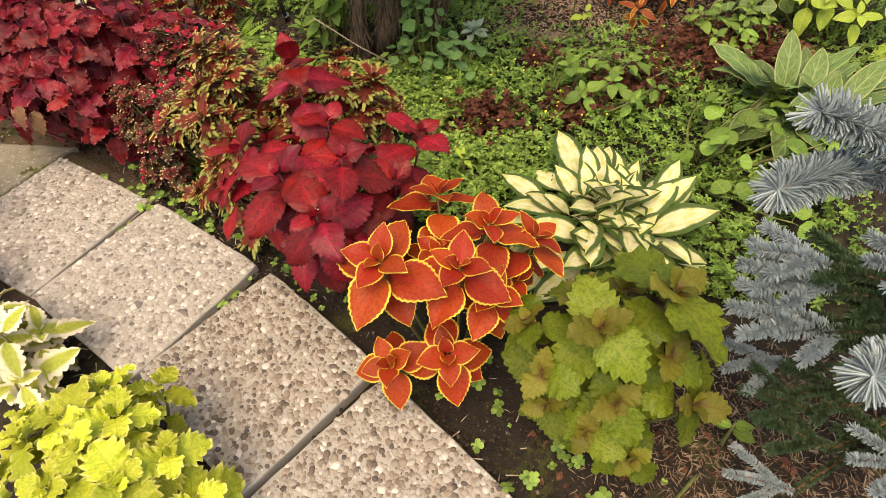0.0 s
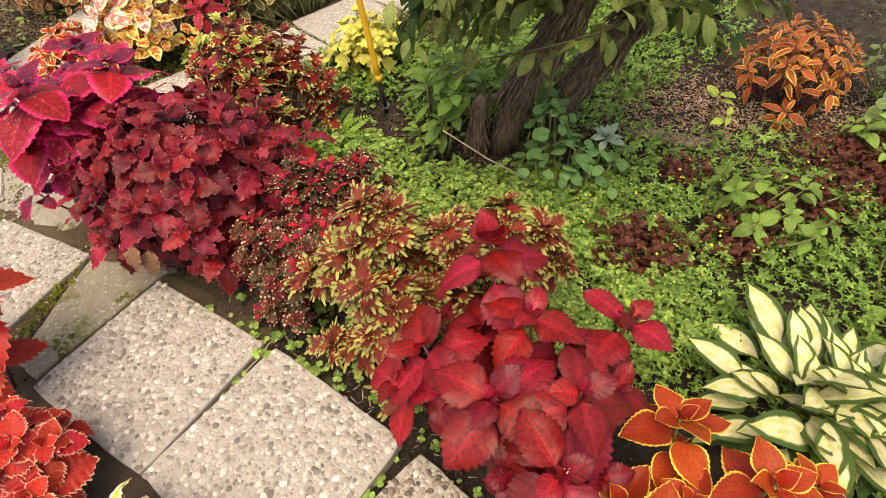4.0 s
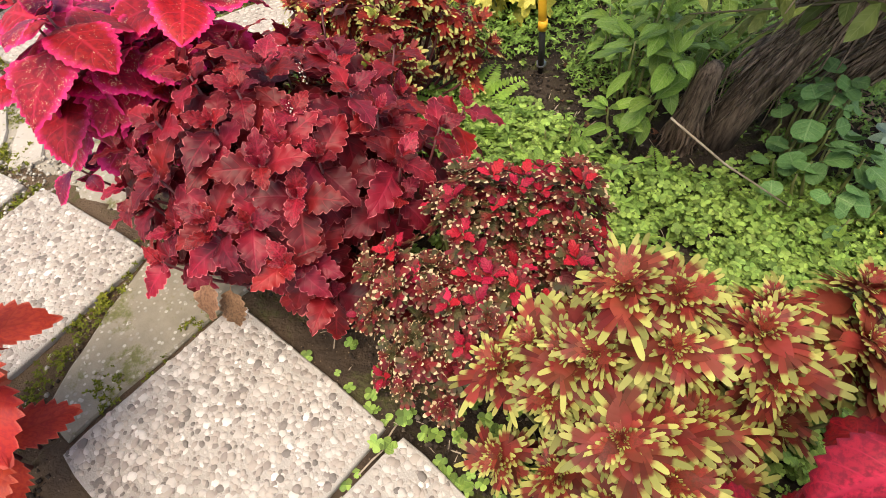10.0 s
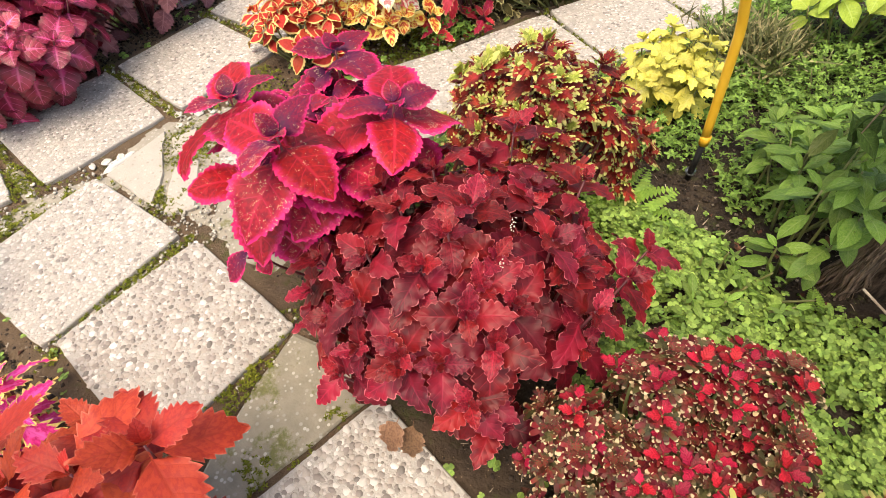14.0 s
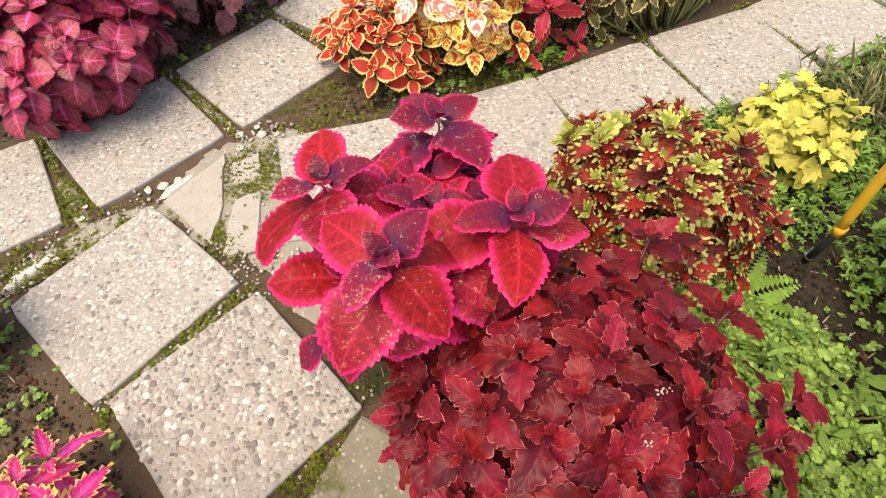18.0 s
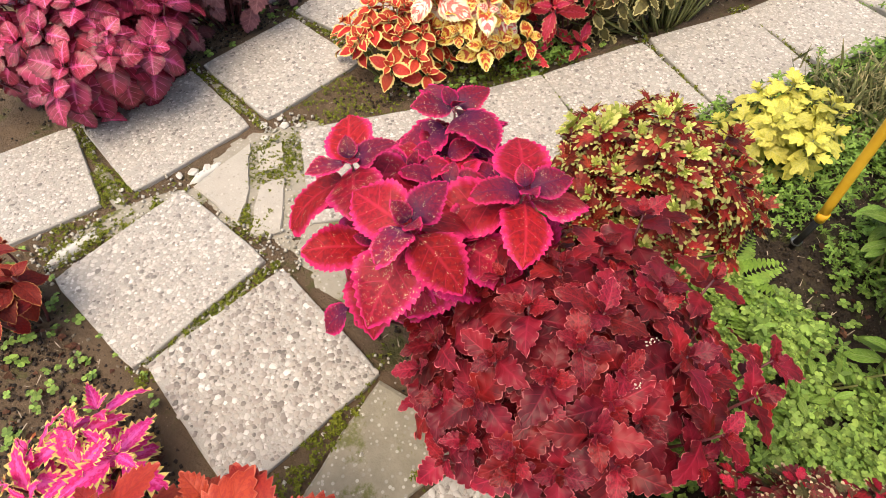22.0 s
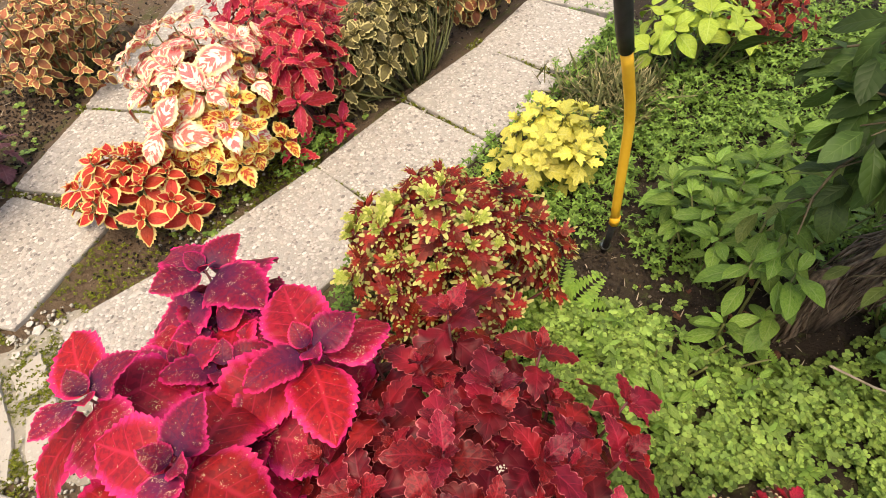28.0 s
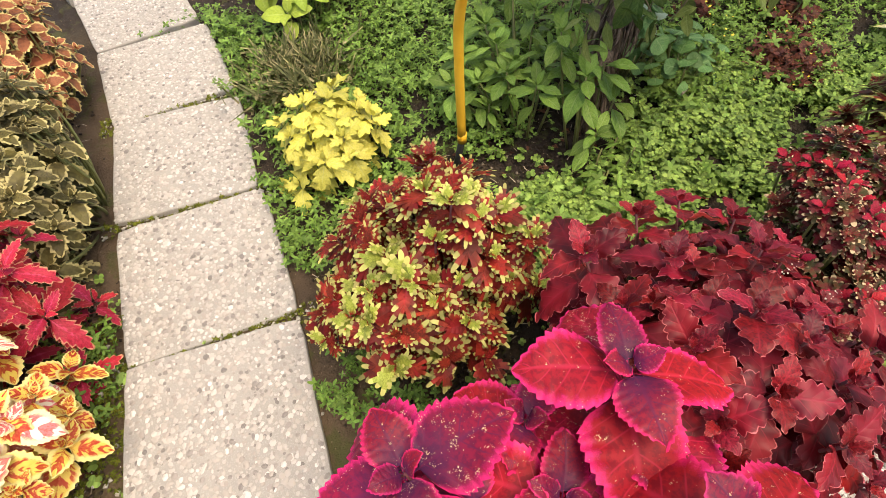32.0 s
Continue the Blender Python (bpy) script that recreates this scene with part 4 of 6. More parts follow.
OLIVE_W = [(0.34, 50, 0.0, 0.0), (0.62, 26, 0.004, 90.0), (0.95, 4, 0.012, 0.0), (1.0, -14, 0.05, 90.0), (0.85, -30, 0.11, 0.0)]
coleus("coleus", "olive-green coleus with dark maroon leaf centres", (0.66, 0.95), [(0.608, 0.888, 0.44, -0.1, -0.2, 30, 1.0), (0.755, 0.985, 0.45, 0.2, 0.1, 40, 1.25), (0.465, 0.927, 0.38, -0.6, 0.0, 15, 0.8), (0.503, 0.837, 0.32, -0.5, -0.4, 55, 0.8), (0.52, 0.80, 0.24, -0.4, -0.6, 20, 0.75), (0.61, 0.765, 0.19, -0.1, -0.9, 70, 0.75), (0.66, 0.80, 0.29, 0.0, -0.7, 35, 0.8), (0.83, 0.833, 0.26, 0.7, -0.6, 10, 0.95), (0.76, 0.89, 0.36, 0.4, -0.3, 75, 0.85), (0.564, 0.998, 0.39, -0.3, 0.4, 50, 0.9), (0.68, 1.04, 0.36, 0.0, 0.6, 25, 0.9), (0.84, 1.00, 0.32, 0.7, 0.2, 60, 0.9), (0.72, 0.74, 0.14, 0.2, -0.9, 45, 0.7)], OLIVE, STEM_GREEN, {**OVATE, "length": 0.13, "width": 0.105, "teeth": 7, "depth": 0.07, "saw": 3, "ruffle": 0.04, "rounds": 0.5, "power": 0.95, "stalk": 0.06, "droop": 0.6, "fold": 0.18}, OLIVE_W, seed=3, size=1.0, lean=1.0, young=OLIVE_YOUNG, group=BED)
coleus("coleus", "lime-yellow coleus with crisped toothed leaves", (-0.46, 0.56), dome(-0.45, 0.56, 0.26, 0.22, 0.12, 0.33, 16, 4), LIME, STEM_GREEN, {**OVATE, "length": 0.122, "width": 0.10, "teeth": 7, "depth": 0.10, "saw": 3, "ruffle": 0.08, "rounds": 0.5, "power": 0.8}, seed=4, size=0.9, group=BED)
coleus("coleus", "cream-white and green coleus with frilled leaves", (-0.92, 0.82), dome(-0.91, 0.84, 0.18, 0.09, 0.10, 0.21, 6, 5, -25), CREAM, STEM_GREEN, {**OVATE, "length": 0.165, "width": 0.075, "teeth": 7, "depth": 0.085, "scallop": True, "ruffle": 0.05, "rounds": 0.7, "power": 0.9}, DECUSSATE[1:], seed=5, group=BED)
coleus("coleus", "scarlet coleus with a pale toothed fringe", (-1.33, 1.03), dome(-1.33, 1.03, 0.19, 0.09, 0.10, 0.27, 7, 6, -22), FRINGE, STEM_RED, {**OVATE, "length": 0.13, "width": 0.10, "teeth": 12, "depth": 0.07, "saw": 3, "ruffle": 0.04}, seed=6, group=BED)
coleus("coleus", "orange-red coleus with broad serrated leaves", (-1.72, 1.22), [(-1.68, 1.245, 0.43, 0.0, -0.1, 20, 1.3), (-1.60, 1.335, 0.43, 0.3, 0.3, 60, 1.3), (-1.74, 1.32, 0.40, -0.2, 0.5), (-1.78, 1.18, 0.41, -0.4, 0.0), (-1.90, 1.20, 0.40, -0.7, 0.2), (-1.68, 1.10, 0.33, 0.2, -0.7), (-1.56, 1.22, 0.25, 0.8, -0.1), (-1.86, 1.08, 0.32, -0.5, -0.6)],
    ORED, STEM_RED, {**OVATE, "length": 0.155, "width": 0.085, "teeth": 9, "depth": 0.09, "saw": 3, "droop": 0.5, "rounds": 0.65, "power": 1.05}, seed=7, lean=0.5, group=BED)
coleus("coleus", "hot-pink coleus with yellow toothed margins", (-2.15, 1.18), dome(-2.17, 1.19, 0.19, 0.15, 0.08, 0.22, 8, 8), PINKF, STEM_RED, {**OVATE, "length": 0.15, "width": 0.062, "teeth": 8, "depth": 0.18, "saw": 3, "ruffle": 0.06, "power": 1.1}, seed=8, group=BED)
coleus("coleus", "mahogany-red coleus with thin golden margins", (-2.78, 1.38), dome(-2.78, 1.38, 0.18, 0.12, 0.12, 0.28, 8, 9), DARKRED, STEM_RED, {**OVATE, "length": 0.12, "width": 0.065, "teeth": 9, "depth": 0.03}, seed=9, group=BED)
coleus("coleus", "magenta coleus with glossy rounded leaves overhanging the slabs", (-3.40, 2.18), dome(-3.37, 2.30, 0.33, 0.37, 0.12, 0.50, 28, 10) + dome(-3.66, 2.08, 0.20, 0.22, 0.10, 0.42, 9, 110), MAGENTA, STEM_RED, {**OVATE, "length": 0.135, "width": 0.112, "teeth": 9, "depth": 0.04, "saw": 3, "rounds": 0.5, "power": 0.75}, DECUSSATE + [(0.95, -28, 0.16, 90.0), (0.9, -32, 0.24, 0.0)], seed=10, group=BED)
coleus("perilla", "dusky purple perilla with pointed matt leaves", (-3.44, 2.88), dome(-3.38, 2.84, 0.38, 0.34, 0.12, 0.52, 36, 11, 70), PERILLA, STEM_RED, {**OVATE, "length": 0.12, "width": 0.08, "teeth": 8, "depth": 0.08, "saw": 3, "ruffle": 0.05}, DECUSSATE + [(0.95, -28, 0.16, 90.0), (0.9, -32, 0.24, 0.0)], seed=11, group=BED)
coleus("coleus", "brown coleus with small yellow-edged leaves", (-3.40, 3.85), dome(-3.30, 3.85, 0.33, 0.42, 0.08, 0.40, 48, 12), BROWNY, STEM_GREEN, {**OVATE, "length": 0.065, "width": 0.045, "teeth": 6, "depth": 0.06}, TALL, seed=12, group=BED)

RUFF = dict(length=0.132, width=0.070, teeth=7, depth=0.085, scallop=True, droop=0.8, fold=0.22, ruffle=0.06, rounds=0.55, power=1.05, across=3)
BUSH_W = [(0.28, 66, 0.0, 0.0), (0.52, 44, 0.006, 90.0), (0.80, 24, 0.02, 0.0), (1.0, 2, 0.05, 90.0), (1.0, -16, 0.09, 0.0), (0.95, -28, 0.14, 90.0), (0.9, -36, 0.20, 0.0)]
burgundy = coleus("coleus", "bushy burgundy coleus with ruffled jagged leaves", (-1.22, 1.92), dome(-1.30, 1.95, 0.37, 0.34, 0.18, 0.54, 46, 13, 20, 0.045) + [(-1.29, 2.26, 0.52, -0.1, 0.2), (-1.10, 2.22, 0.46, 0.2, 0.3), (-0.92, 2.16, 0.36, 0.6, 0.3), (-1.52, 1.72, 0.32, -0.6, -0.5), (-1.40, 1.68, 0.34, -0.4, -0.6), (-1.60, 1.84, 0.36, -0.7, -0.1), (-1.14, 1.67, 0.34, 0.1, -0.7), (-1.28, 1.67, 0.38, -0.1, -0.7), (-0.98, 1.92, 0.42, 0.6, 0.0), (-0.94, 2.04, 0.40, 0.7, 0.1), (-1.46, 1.76, 0.20, -0.5, -0.5), (-1.10, 1.70, 0.2, 0.2, -0.6)], BURGUNDY, STEM_RED, RUFF, BUSH_W, seed=13, lean=0.85, group=BED)
WITHER = leaf_material("withered_leaf", (0.20, 0.11, 0.06), (0.13, 0.07, 0.04), edge=(0.26, 0.15, 0.09), edge_w=0.1, vary=0.2, rough=0.8)
for x, y, z, turn in ((-1.245, 1.585, 0.36, 170), (-1.225, 1.60, 0.33, 195)):
    link_mesh("withered_leaf", leaf_mesh("withered_leaf", WITHER, **{**RUFF, "length": 0.10, "width": 0.05, "seed": int(turn)}), burgundy, pose(x + 1.22, y - 1.92, z + 0.03, -50, 0, turn), "dry brown withered leaf")

GIANT = [(0.30, 55, 0.0, 0.0), (0.60, 30, 0.006, 90.0), (0.92, 8, 0.02, 0.0), (1.05, -14, 0.045, 90.0), (1.06, -34, 0.09, 35.0), (1.0, -48, 0.14, 115.0)]
coleus("coleus", "giant ruby coleus with hot-pink leaf margins", (-1.70, 2.06), [(-1.653, 1.891, 0.655, 0.0, -0.25, 78, 1.0), (-1.511, 2.102, 0.625, 0.3, 0.0, 40, 1.0), (-1.887, 2.00, 0.60, -0.35, 0.0, 50, 0.95), (-1.80, 2.30, 0.565, -0.1, 0.35, 62, 0.95, GIANT, "dusky"),
    (-1.70, 2.10, 0.53, 0.0, 0.1, 20, 0.95), (-1.76, 1.90, 0.50, -0.3, -0.4, 110, 0.95), (-1.62, 2.20, 0.50, 0.3, 0.3, 10, 0.85), (-1.60, 1.98, 0.54, 0.3, -0.2, 95, 0.9), (-1.80, 2.10, 0.52, -0.4, 0.1, 15, 0.9), (-1.77, 2.20, 0.50, 0.0, 0.2, 30, 0.8, GIANT[1:]), (-1.84, 2.26, 0.46, -0.4, 0.3, 100, 0.75, GIANT[2:]), (-1.74, 2.28, 0.45, 0.3, 0.4, 0, 0.75, GIANT[2:]), (-1.82, 1.83, 0.27, -0.5, -0.5, 150, 0.55, [(1.0, -8, 0.0, 0.0), (0.6, -30, 0.03, 90.0)])],
    PINK, STEM_RED, {**OVATE, "length": 0.20, "width": 0.148, "teeth": 14, "depth": 0.032, "saw": 3, "droop": 0.8, "ruffle": 0.015, "fold": 0.16, "rounds": 0.55, "power": 0.95, "curl": 0.04}, GIANT, seed=14, lean=0.35, vary=0.12, young=PINK_YOUNG, old=PINK_OLD, group=BED)

FINE = [(0.6, 55, 0.0, 0.0), (0.85, 28, 0.008, 45.0), (1.0, 4, 0.025, 10.0), (1.0, -18, 0.055, 50.0), (0.9, -30, 0.10, 40.0)]
SPECKLE_W = [(0.62, 38, 0.0, 0.0), (0.72, 26, 0.004, 40.0), (1.0, 8, 0.015, 80.0), (1.0, -12, 0.035, 30.0), (1.0, -25, 0.075, 10.0)]
coleus("coleus", "dwarf coleus with red leaves dotted with cream tips", (-0.76, 1.80), clumps([(-0.92, 1.72, 0.13, 0.04, 0.36, 16), (-0.80, 1.86, 0.14, 0.10, 0.46, 20), (-0.66, 1.90, 0.13, 0.10, 0.47, 18), (-0.74, 1.70, 0.13, 0.06, 0.40, 17), (-0.60, 1.80, 0.12, 0.08, 0.40, 15), (-0.86, 1.62, 0.10, 0.02, 0.24, 10)], 15), DOTS, STEM_GREEN, dict(length=0.050, width=0.032, lobes=3, finger=0.0075, droop=0.5, web=0.5), SPECKLE_W, seed=15, per_side=3, young=DOTRED, young_shape=dict(length=0.060, width=0.032, teeth=4, depth=0.12, rounds=0.6, power=0.9, across=2, droop=0.8), young_share=0.55, group=BED)
ROSETTE = [(0.4, 60, 0.0, 0.0), (0.7, 40, 0.002, 60.0), (0.95, 20, 0.006, 30.0), (1.0, 6, 0.015, 0.0), (1.0, -12, 0.03, 45.0), (0.95, -25, 0.07, 20.0)]
coleus("coleus", "feathery coleus with maroon rosettes of yellow-tipped lobes", (-0.45, 1.60), clumps([(-0.62, 1.58, 0.11, 0.06, 0.44, 8), (-0.50, 1.64, 0.12, 0.15, 0.54, 9), (-0.47, 1.48, 0.11, 0.05, 0.42, 8), (-0.31, 1.71, 0.12, 0.10, 0.47, 8), (-0.17, 1.77, 0.11, 0.08, 0.42, 7), (-0.36, 1.55, 0.10, 0.05, 0.36, 5), (-0.05, 1.77, 0.07, 0.12, 0.38, 3)], 16), YB, STEM_GREEN, dict(length=0.072, width=0.058, lobes=6, finger=0.0072, droop=0.6, fold=0.2, web=0.55), ROSETTE, seed=16, per_side=3, vary=0.4, old=YBG, old_whorls=2, group=BED)


def lime_patch(x, y):
    """The share of lime shoots: most of them in three patches."""
    return 0.2 + 0.7 * (math.hypot(x + 1.42, y - 2.56) < 0.10) + 0.75 * (math.hypot(x + 1.26, y - 2.44) < 0.14) + 0.6 * (math.hypot(x + 1.52, y - 2.60) < 0.09)


brown = coleus("coleus", "compact coleus with maroon leaves edged in lime", (-1.33, 2.59), clumps([(-1.50, 2.58, 0.13, 0.10, 0.43, 13), (-1.38, 2.72, 0.14, 0.12, 0.47, 13), (-1.31, 2.54, 0.15, 0.16, 0.54, 17), (-1.19, 2.66, 0.13, 0.10, 0.42, 12), (-1.45, 2.46, 0.11, 0.04, 0.33, 10), (-1.24, 2.43, 0.12, 0.06, 0.38, 11), (-1.06, 2.70, 0.09, 0.05, 0.26, 7), (-1.55, 2.70, 0.10, 0.06, 0.32, 8)], 17), BROWNC, STEM_RED, dict(length=0.076, width=0.054, lobes=5, finger=0.0078, droop=0.6, web=0.62), FINE, seed=17, per_side=2, vary=0.38, young=BROWNG, young_shape=dict(length=0.058, width=0.042, lobes=4, finger=0.009, web=0.5), young_share=lime_patch, old=BROWNR, old_whorls=2, group=BED)
coleus("coleus", "bright yellow coleus with pointed lobed leaves", (-1.03, 3.23), dome(-1.03, 3.22, 0.20, 0.19, 0.06, 0.25, 20, 19), YELLOWL, STEM_GREEN, {**OVATE, "length": 0.11, "width": 0.06, "teeth": 4, "depth": 0.20, "saw": 3, "ruffle": 0.06, "rounds": 0.55, "power": 1.0}, seed=19, group=BED)
coleus("coleus", "small red coleus with creamy yellow margins", (-2.45, 2.93), dome(-2.48, 2.93, 0.25, 0.16, 0.05, 0.27, 30, 20, 10), ORVAR, STEM_GREEN, {**OVATE, "length": 0.092, "width": 0.062, "teeth": 7, "depth": 0.06, "saw": 3, "droop": 0.4}, DECUSSATE[:4], seed=20, group=BED)
coleus("coleus", "cream coleus with pink-splashed leaf centres", (-2.33, 3.42), dome(-2.31, 3.31, 0.29, 0.32, 0.20, 0.47, 19, 21, 0.0, 0.06), CPINK, STEM_GREEN, {**OVATE, "length": 0.15, "width": 0.095, "teeth": 11, "depth": 0.035, "saw": 3, "curl": 0.06, "ruffle": 0.03, "droop": 0.8}, [(0.40, 50, 0.0, 0.0), (0.75, 22, 0.01, 90.0), (1.0, -4, 0.04, 0.0), (0.95, -26, 0.09, 90.0)], seed=21, vary=0.35, kinds=6, lean=1.0, group=BED)
coleus("coleus", "yellow coleus with rust-blotched leaves", (-2.25, 3.35), dome(-2.27, 3.26, 0.29, 0.32, 0.05, 0.38, 40, 22, 0.0, 0.05), CYEL, STEM_GREEN, {**OVATE, "length": 0.105, "width": 0.07, "teeth": 8, "depth": 0.04}, DECUSSATE[:4], seed=22, group=BED)
coleus("coleus", "raspberry-red coleus with narrow star-shaped shoots", (-1.98, 3.60), dome(-1.99, 3.54, 0.16, 0.30, 0.08, 0.46, 30, 23), REDSTAR, STEM_RED, {**OVATE, "length": 0.15, "width": 0.058, "teeth": 7, "depth": 0.13, "saw": 3, "ruffle": 0.06}, seed=23, size=0.9, group=BED)
coleus("coleus", "crimson and pink coleus behind the cream one", (-2.25, 3.98), dome(-2.25, 3.98, 0.34, 0.26, 0.08, 0.42, 30, 30), REDSTAR, STEM_RED, {**OVATE, "length": 0.12, "width": 0.06, "teeth": 8, "depth": 0.08, "ruffle": 0.05}, seed=30, group=BED)
coleus("coleus", "dark green coleus with buff leaf margins", (-1.58, 3.80), dome(-1.68, 3.84, 0.14, 0.42, 0.05, 0.42, 50, 24, -33), GREENV, STEM_GREEN, {**OVATE, "length": 0.095, "width": 0.055, "teeth": 5, "depth": 0.14, "saw": 3, "ruffle": 0.06}, TALL, seed=24, group=BED)
coleus("coleus", "brown and buff coleus with ragged leaves beside the far slabs", (-1.38, 4.42), dome(-1.37, 4.42, 0.20, 0.34, 0.05, 0.42, 40, 28, -25), BROWNY, STEM_GREEN, {**OVATE, "length": 0.08, "width": 0.055, "teeth": 6, "depth": 0.08, "ruffle": 0.05}, TALL, seed=28, group=BED)
coleus("coleus", "dark mahogany coleus among green weeds", (-0.10, 4.06), dome(-0.10, 4.06, 0.22, 0.18, 0.06, 0.30, 18, 29), DARKRED, STEM_RED, {**OVATE, "length": 0.075, "width": 0.036, "teeth": 7, "depth": 0.06}, seed=29, group=BED)
coleus("coleus", "copper coleus with yellow margins on a bark-covered mound", (0.98, 3.16), dome(0.98, 3.16, 0.28, 0.32, 0.06, 0.30, 30, 25), COPPER, STEM_RED, {**OVATE, "length": 0.11, "width": 0.034, "teeth": 8, "depth": 0.08, "rounds": 0.7, "power": 1.1, "droop": 0.9}, seed=25, group=BED)

HOSTA_W = [(0.75, 68, 0.0, 0.0), (0.9, 56, 0.0, 40.0), (1.0, 46, 0.0, 80.0), (1.0, 36, 0.0, 15.0), (1.0, 26, 0.0, 55.0), (0.95, 15, 0.0, 0.0), (0.95, 4, 0.0, 70.0)]
hs = dict(length=0.305, width=0.082, teeth=8, depth=0.0, ruffle=0.03, droop=1.0, fold=0.30, rounds=0.62, power=0.85, stalk=0.48, across=5)
HOSTA_TIERS = [(0.80, 80, 0.0, 0.0), (0.92, 70, 0.0, 25.0), (1.0, 60, 0.0, 50.0), (1.05, 52, 0.0, 10.0), (1.0, 42, 0.0, 35.0), (0.95, 30, 0.0, 60.0), (0.85, 16, 0.0, 20.0)]
coleus("hosta", "variegated hosta with creamy leaf centres and green margins", (0.70, 1.48), [(0.71 + 0.09 * math.cos(a), 1.49 + 0.07 * math.sin(a), 0.01, 0.25 * math.cos(a), 0.25 * math.sin(a)) for a in (0.3, 1.2, 2.1, 3.0, 3.9, 4.8, 5.7)] + [(0.66, 1.50, 0.02, -0.1, 0.0), (0.76, 1.48, 0.02, 0.1, 0.05)],
    HOSTA, STEM_GREEN, hs, HOSTA_TIERS, seed=26, stemless=True, lean=0.8, vary=0.16, old=HOSTAG)
coleus("hosta", "pale green hosta with ribbed leaves", (1.45, 2.15), [(1.45 + 0.08 * math.cos(a), 2.15 + 0.08 * math.sin(a), 0.03, 0.4 * math.cos(a), 0.4 * math.sin(a)) for a in (0.2, 1.2, 2.2, 3.2, 4.2, 5.3)], HOSTA2, STEM_GREEN, {**hs, "length": 0.34, "width": 0.082, "stalk": 0.3, "droop": 0.9}, HOSTA_W[1:], seed=27, stemless=True, lean=0.4)

# ---- wild plants round the shrub ----
LANCE = dict(length=0.12, width=0.036, teeth=5, depth=0.01, droop=0.7, fold=0.3, rounds=0.8, power=0.9)
ROUND = dict(length=0.075, width=0.066, teeth=7, depth=0.02, droop=0.3, fold=-0.12, rounds=0.35, power=0.4, stalk=0.3)
STARW = [(0.55, 55, 0.0, 0.0), (0.85, 30, 0.01, 36.0), (1.0, 8, 0.03, 10.0)]
coleus("herb", "green herb with a star of narrow leaves beside the pole", (-0.65, 2.84), [(-0.65, 2.84, 0.15, 0, 0)], WEED, STEM_GREEN, {**LANCE, "length": 0.10, "width": 0.034}, STARW, seed=31, per_side=3)
coleus("herb", "leafy green seedlings under the shrub", (-0.55, 2.74), [(-0.60, 2.70, 0.25, -0.2, 0), (-0.44, 2.66, 0.27, 0.1, 0.1), (-0.52, 2.82, 0.24, 0, 0.3), (-0.62, 2.90, 0.20, 0.2, 0.2), (-0.36, 2.78, 0.22, 0.4, 0), (-0.48, 2.92, 0.25, 0, 0.2), (-0.25, 2.90, 0.26, 0, 0.2), (-0.66, 2.98, 0.18, -0.3, 0.2), (-0.15, 2.80, 0.28, 0.2, 0), (-0.42, 3.00, 0.26, -0.1, 0.1), (-0.30, 3.10, 0.28, 0.1, 0.1), (-0.14, 3.06, 0.30, 0.1, 0.1), (-0.02, 3.14, 0.28, 0.2, 0.1), (-0.52, 3.04, 0.20, -0.2, 0.1), (-0.58, 2.82, 0.24, -0.2, 0.0)], WEED, STEM_GREEN, {**LANCE, "length": 0.12, "width": 0.046}, STARW + [(0.9, -15, 0.08, 50.0)], seed=32, per_side=3)
coleus("herb", "broad-leaved green weeds growing round the shaggy trunk", (-0.52, 2.54), [(-0.50, 2.48, 0.22, -0.2, -0.3), (-0.57, 2.56, 0.32, -0.3, 0.0), (-0.50, 2.62, 0.36, 0.1, -0.2), (-0.60, 2.48, 0.16, -0.4, -0.3), (-0.46, 2.55, 0.30, 0.2, -0.3), (-0.52, 2.68, 0.40, -0.2, 0.1)], WEED, STEM_GREEN, {**LANCE, "length": 0.125, "width": 0.050}, STARW + [(0.9, -15, 0.08, 50.0)], seed=47, per_side=2)
coleus("herb", "soft green weeds rising from the clover", (0.52, 2.22), dome(0.75, 2.28, 0.30, 0.22, 0.06, 0.16, 12, 33), WEED, STEM_GREEN, {**LANCE, "length": 0.085, "width": 0.048, "rounds": 0.5, "depth": 0.03}, DECUSSATE[1:4], seed=33)
coleus("herb", "lime-green seedling with four leaves", (0.22, 1.72), [(0.22, 1.72, 0.12, 0, 0)], BROADL, STEM_GREEN, {**LANCE, "length": 0.075, "width": 0.03}, STARW[:2], seed=34)
coleus("herb", "yellowish young shoot by the log", (0.62, 2.86), [(0.60, 2.84, 0.18, 0, 0), (0.66, 2.80, 0.10, 0.3, -0.3)], BROADL, STEM_GREEN, {**LANCE, "length": 0.08, "width": 0.036}, STARW[1:], seed=35)
coleus("violet", "clump of round-leaved violets at the foot of the shrub", (0.0, 2.40), dome(0.0, 2.42, 0.20, 0.17, 0.04, 0.14, 22, 36), IVY, STEM_GREEN, ROUND, [(0.9, 25, 0.0, 0.0), (1.0, 5, 0.01, 110.0)], seed=36, per_side=1)
coleus("violet", "round-leaved violets climbing beside the trunk", (-0.06, 2.60), dome(-0.08, 2.56, 0.08, 0.10, 0.08, 0.28, 14, 37), IVY, STEM_GREEN, {**ROUND, "length": 0.068, "width": 0.064}, [(0.9, 10, 0.0, 0.0), (1.0, -15, 0.03, 150.0)], seed=37, per_side=1)
coleus("succulent", "glaucous grey-green rosette on the bark mulch", (0.16, 2.60), [(0.16, 2.60, 0.10, 0, 0)], SUCC, STEM_GREEN, {**LANCE, "length": 0.085, "width": 0.038, "teeth": 4}, [(0.6, 60, 0, 0), (0.9, 30, 0.005, 36), (1.0, 5, 0.01, 0)], seed=38, per_side=5)
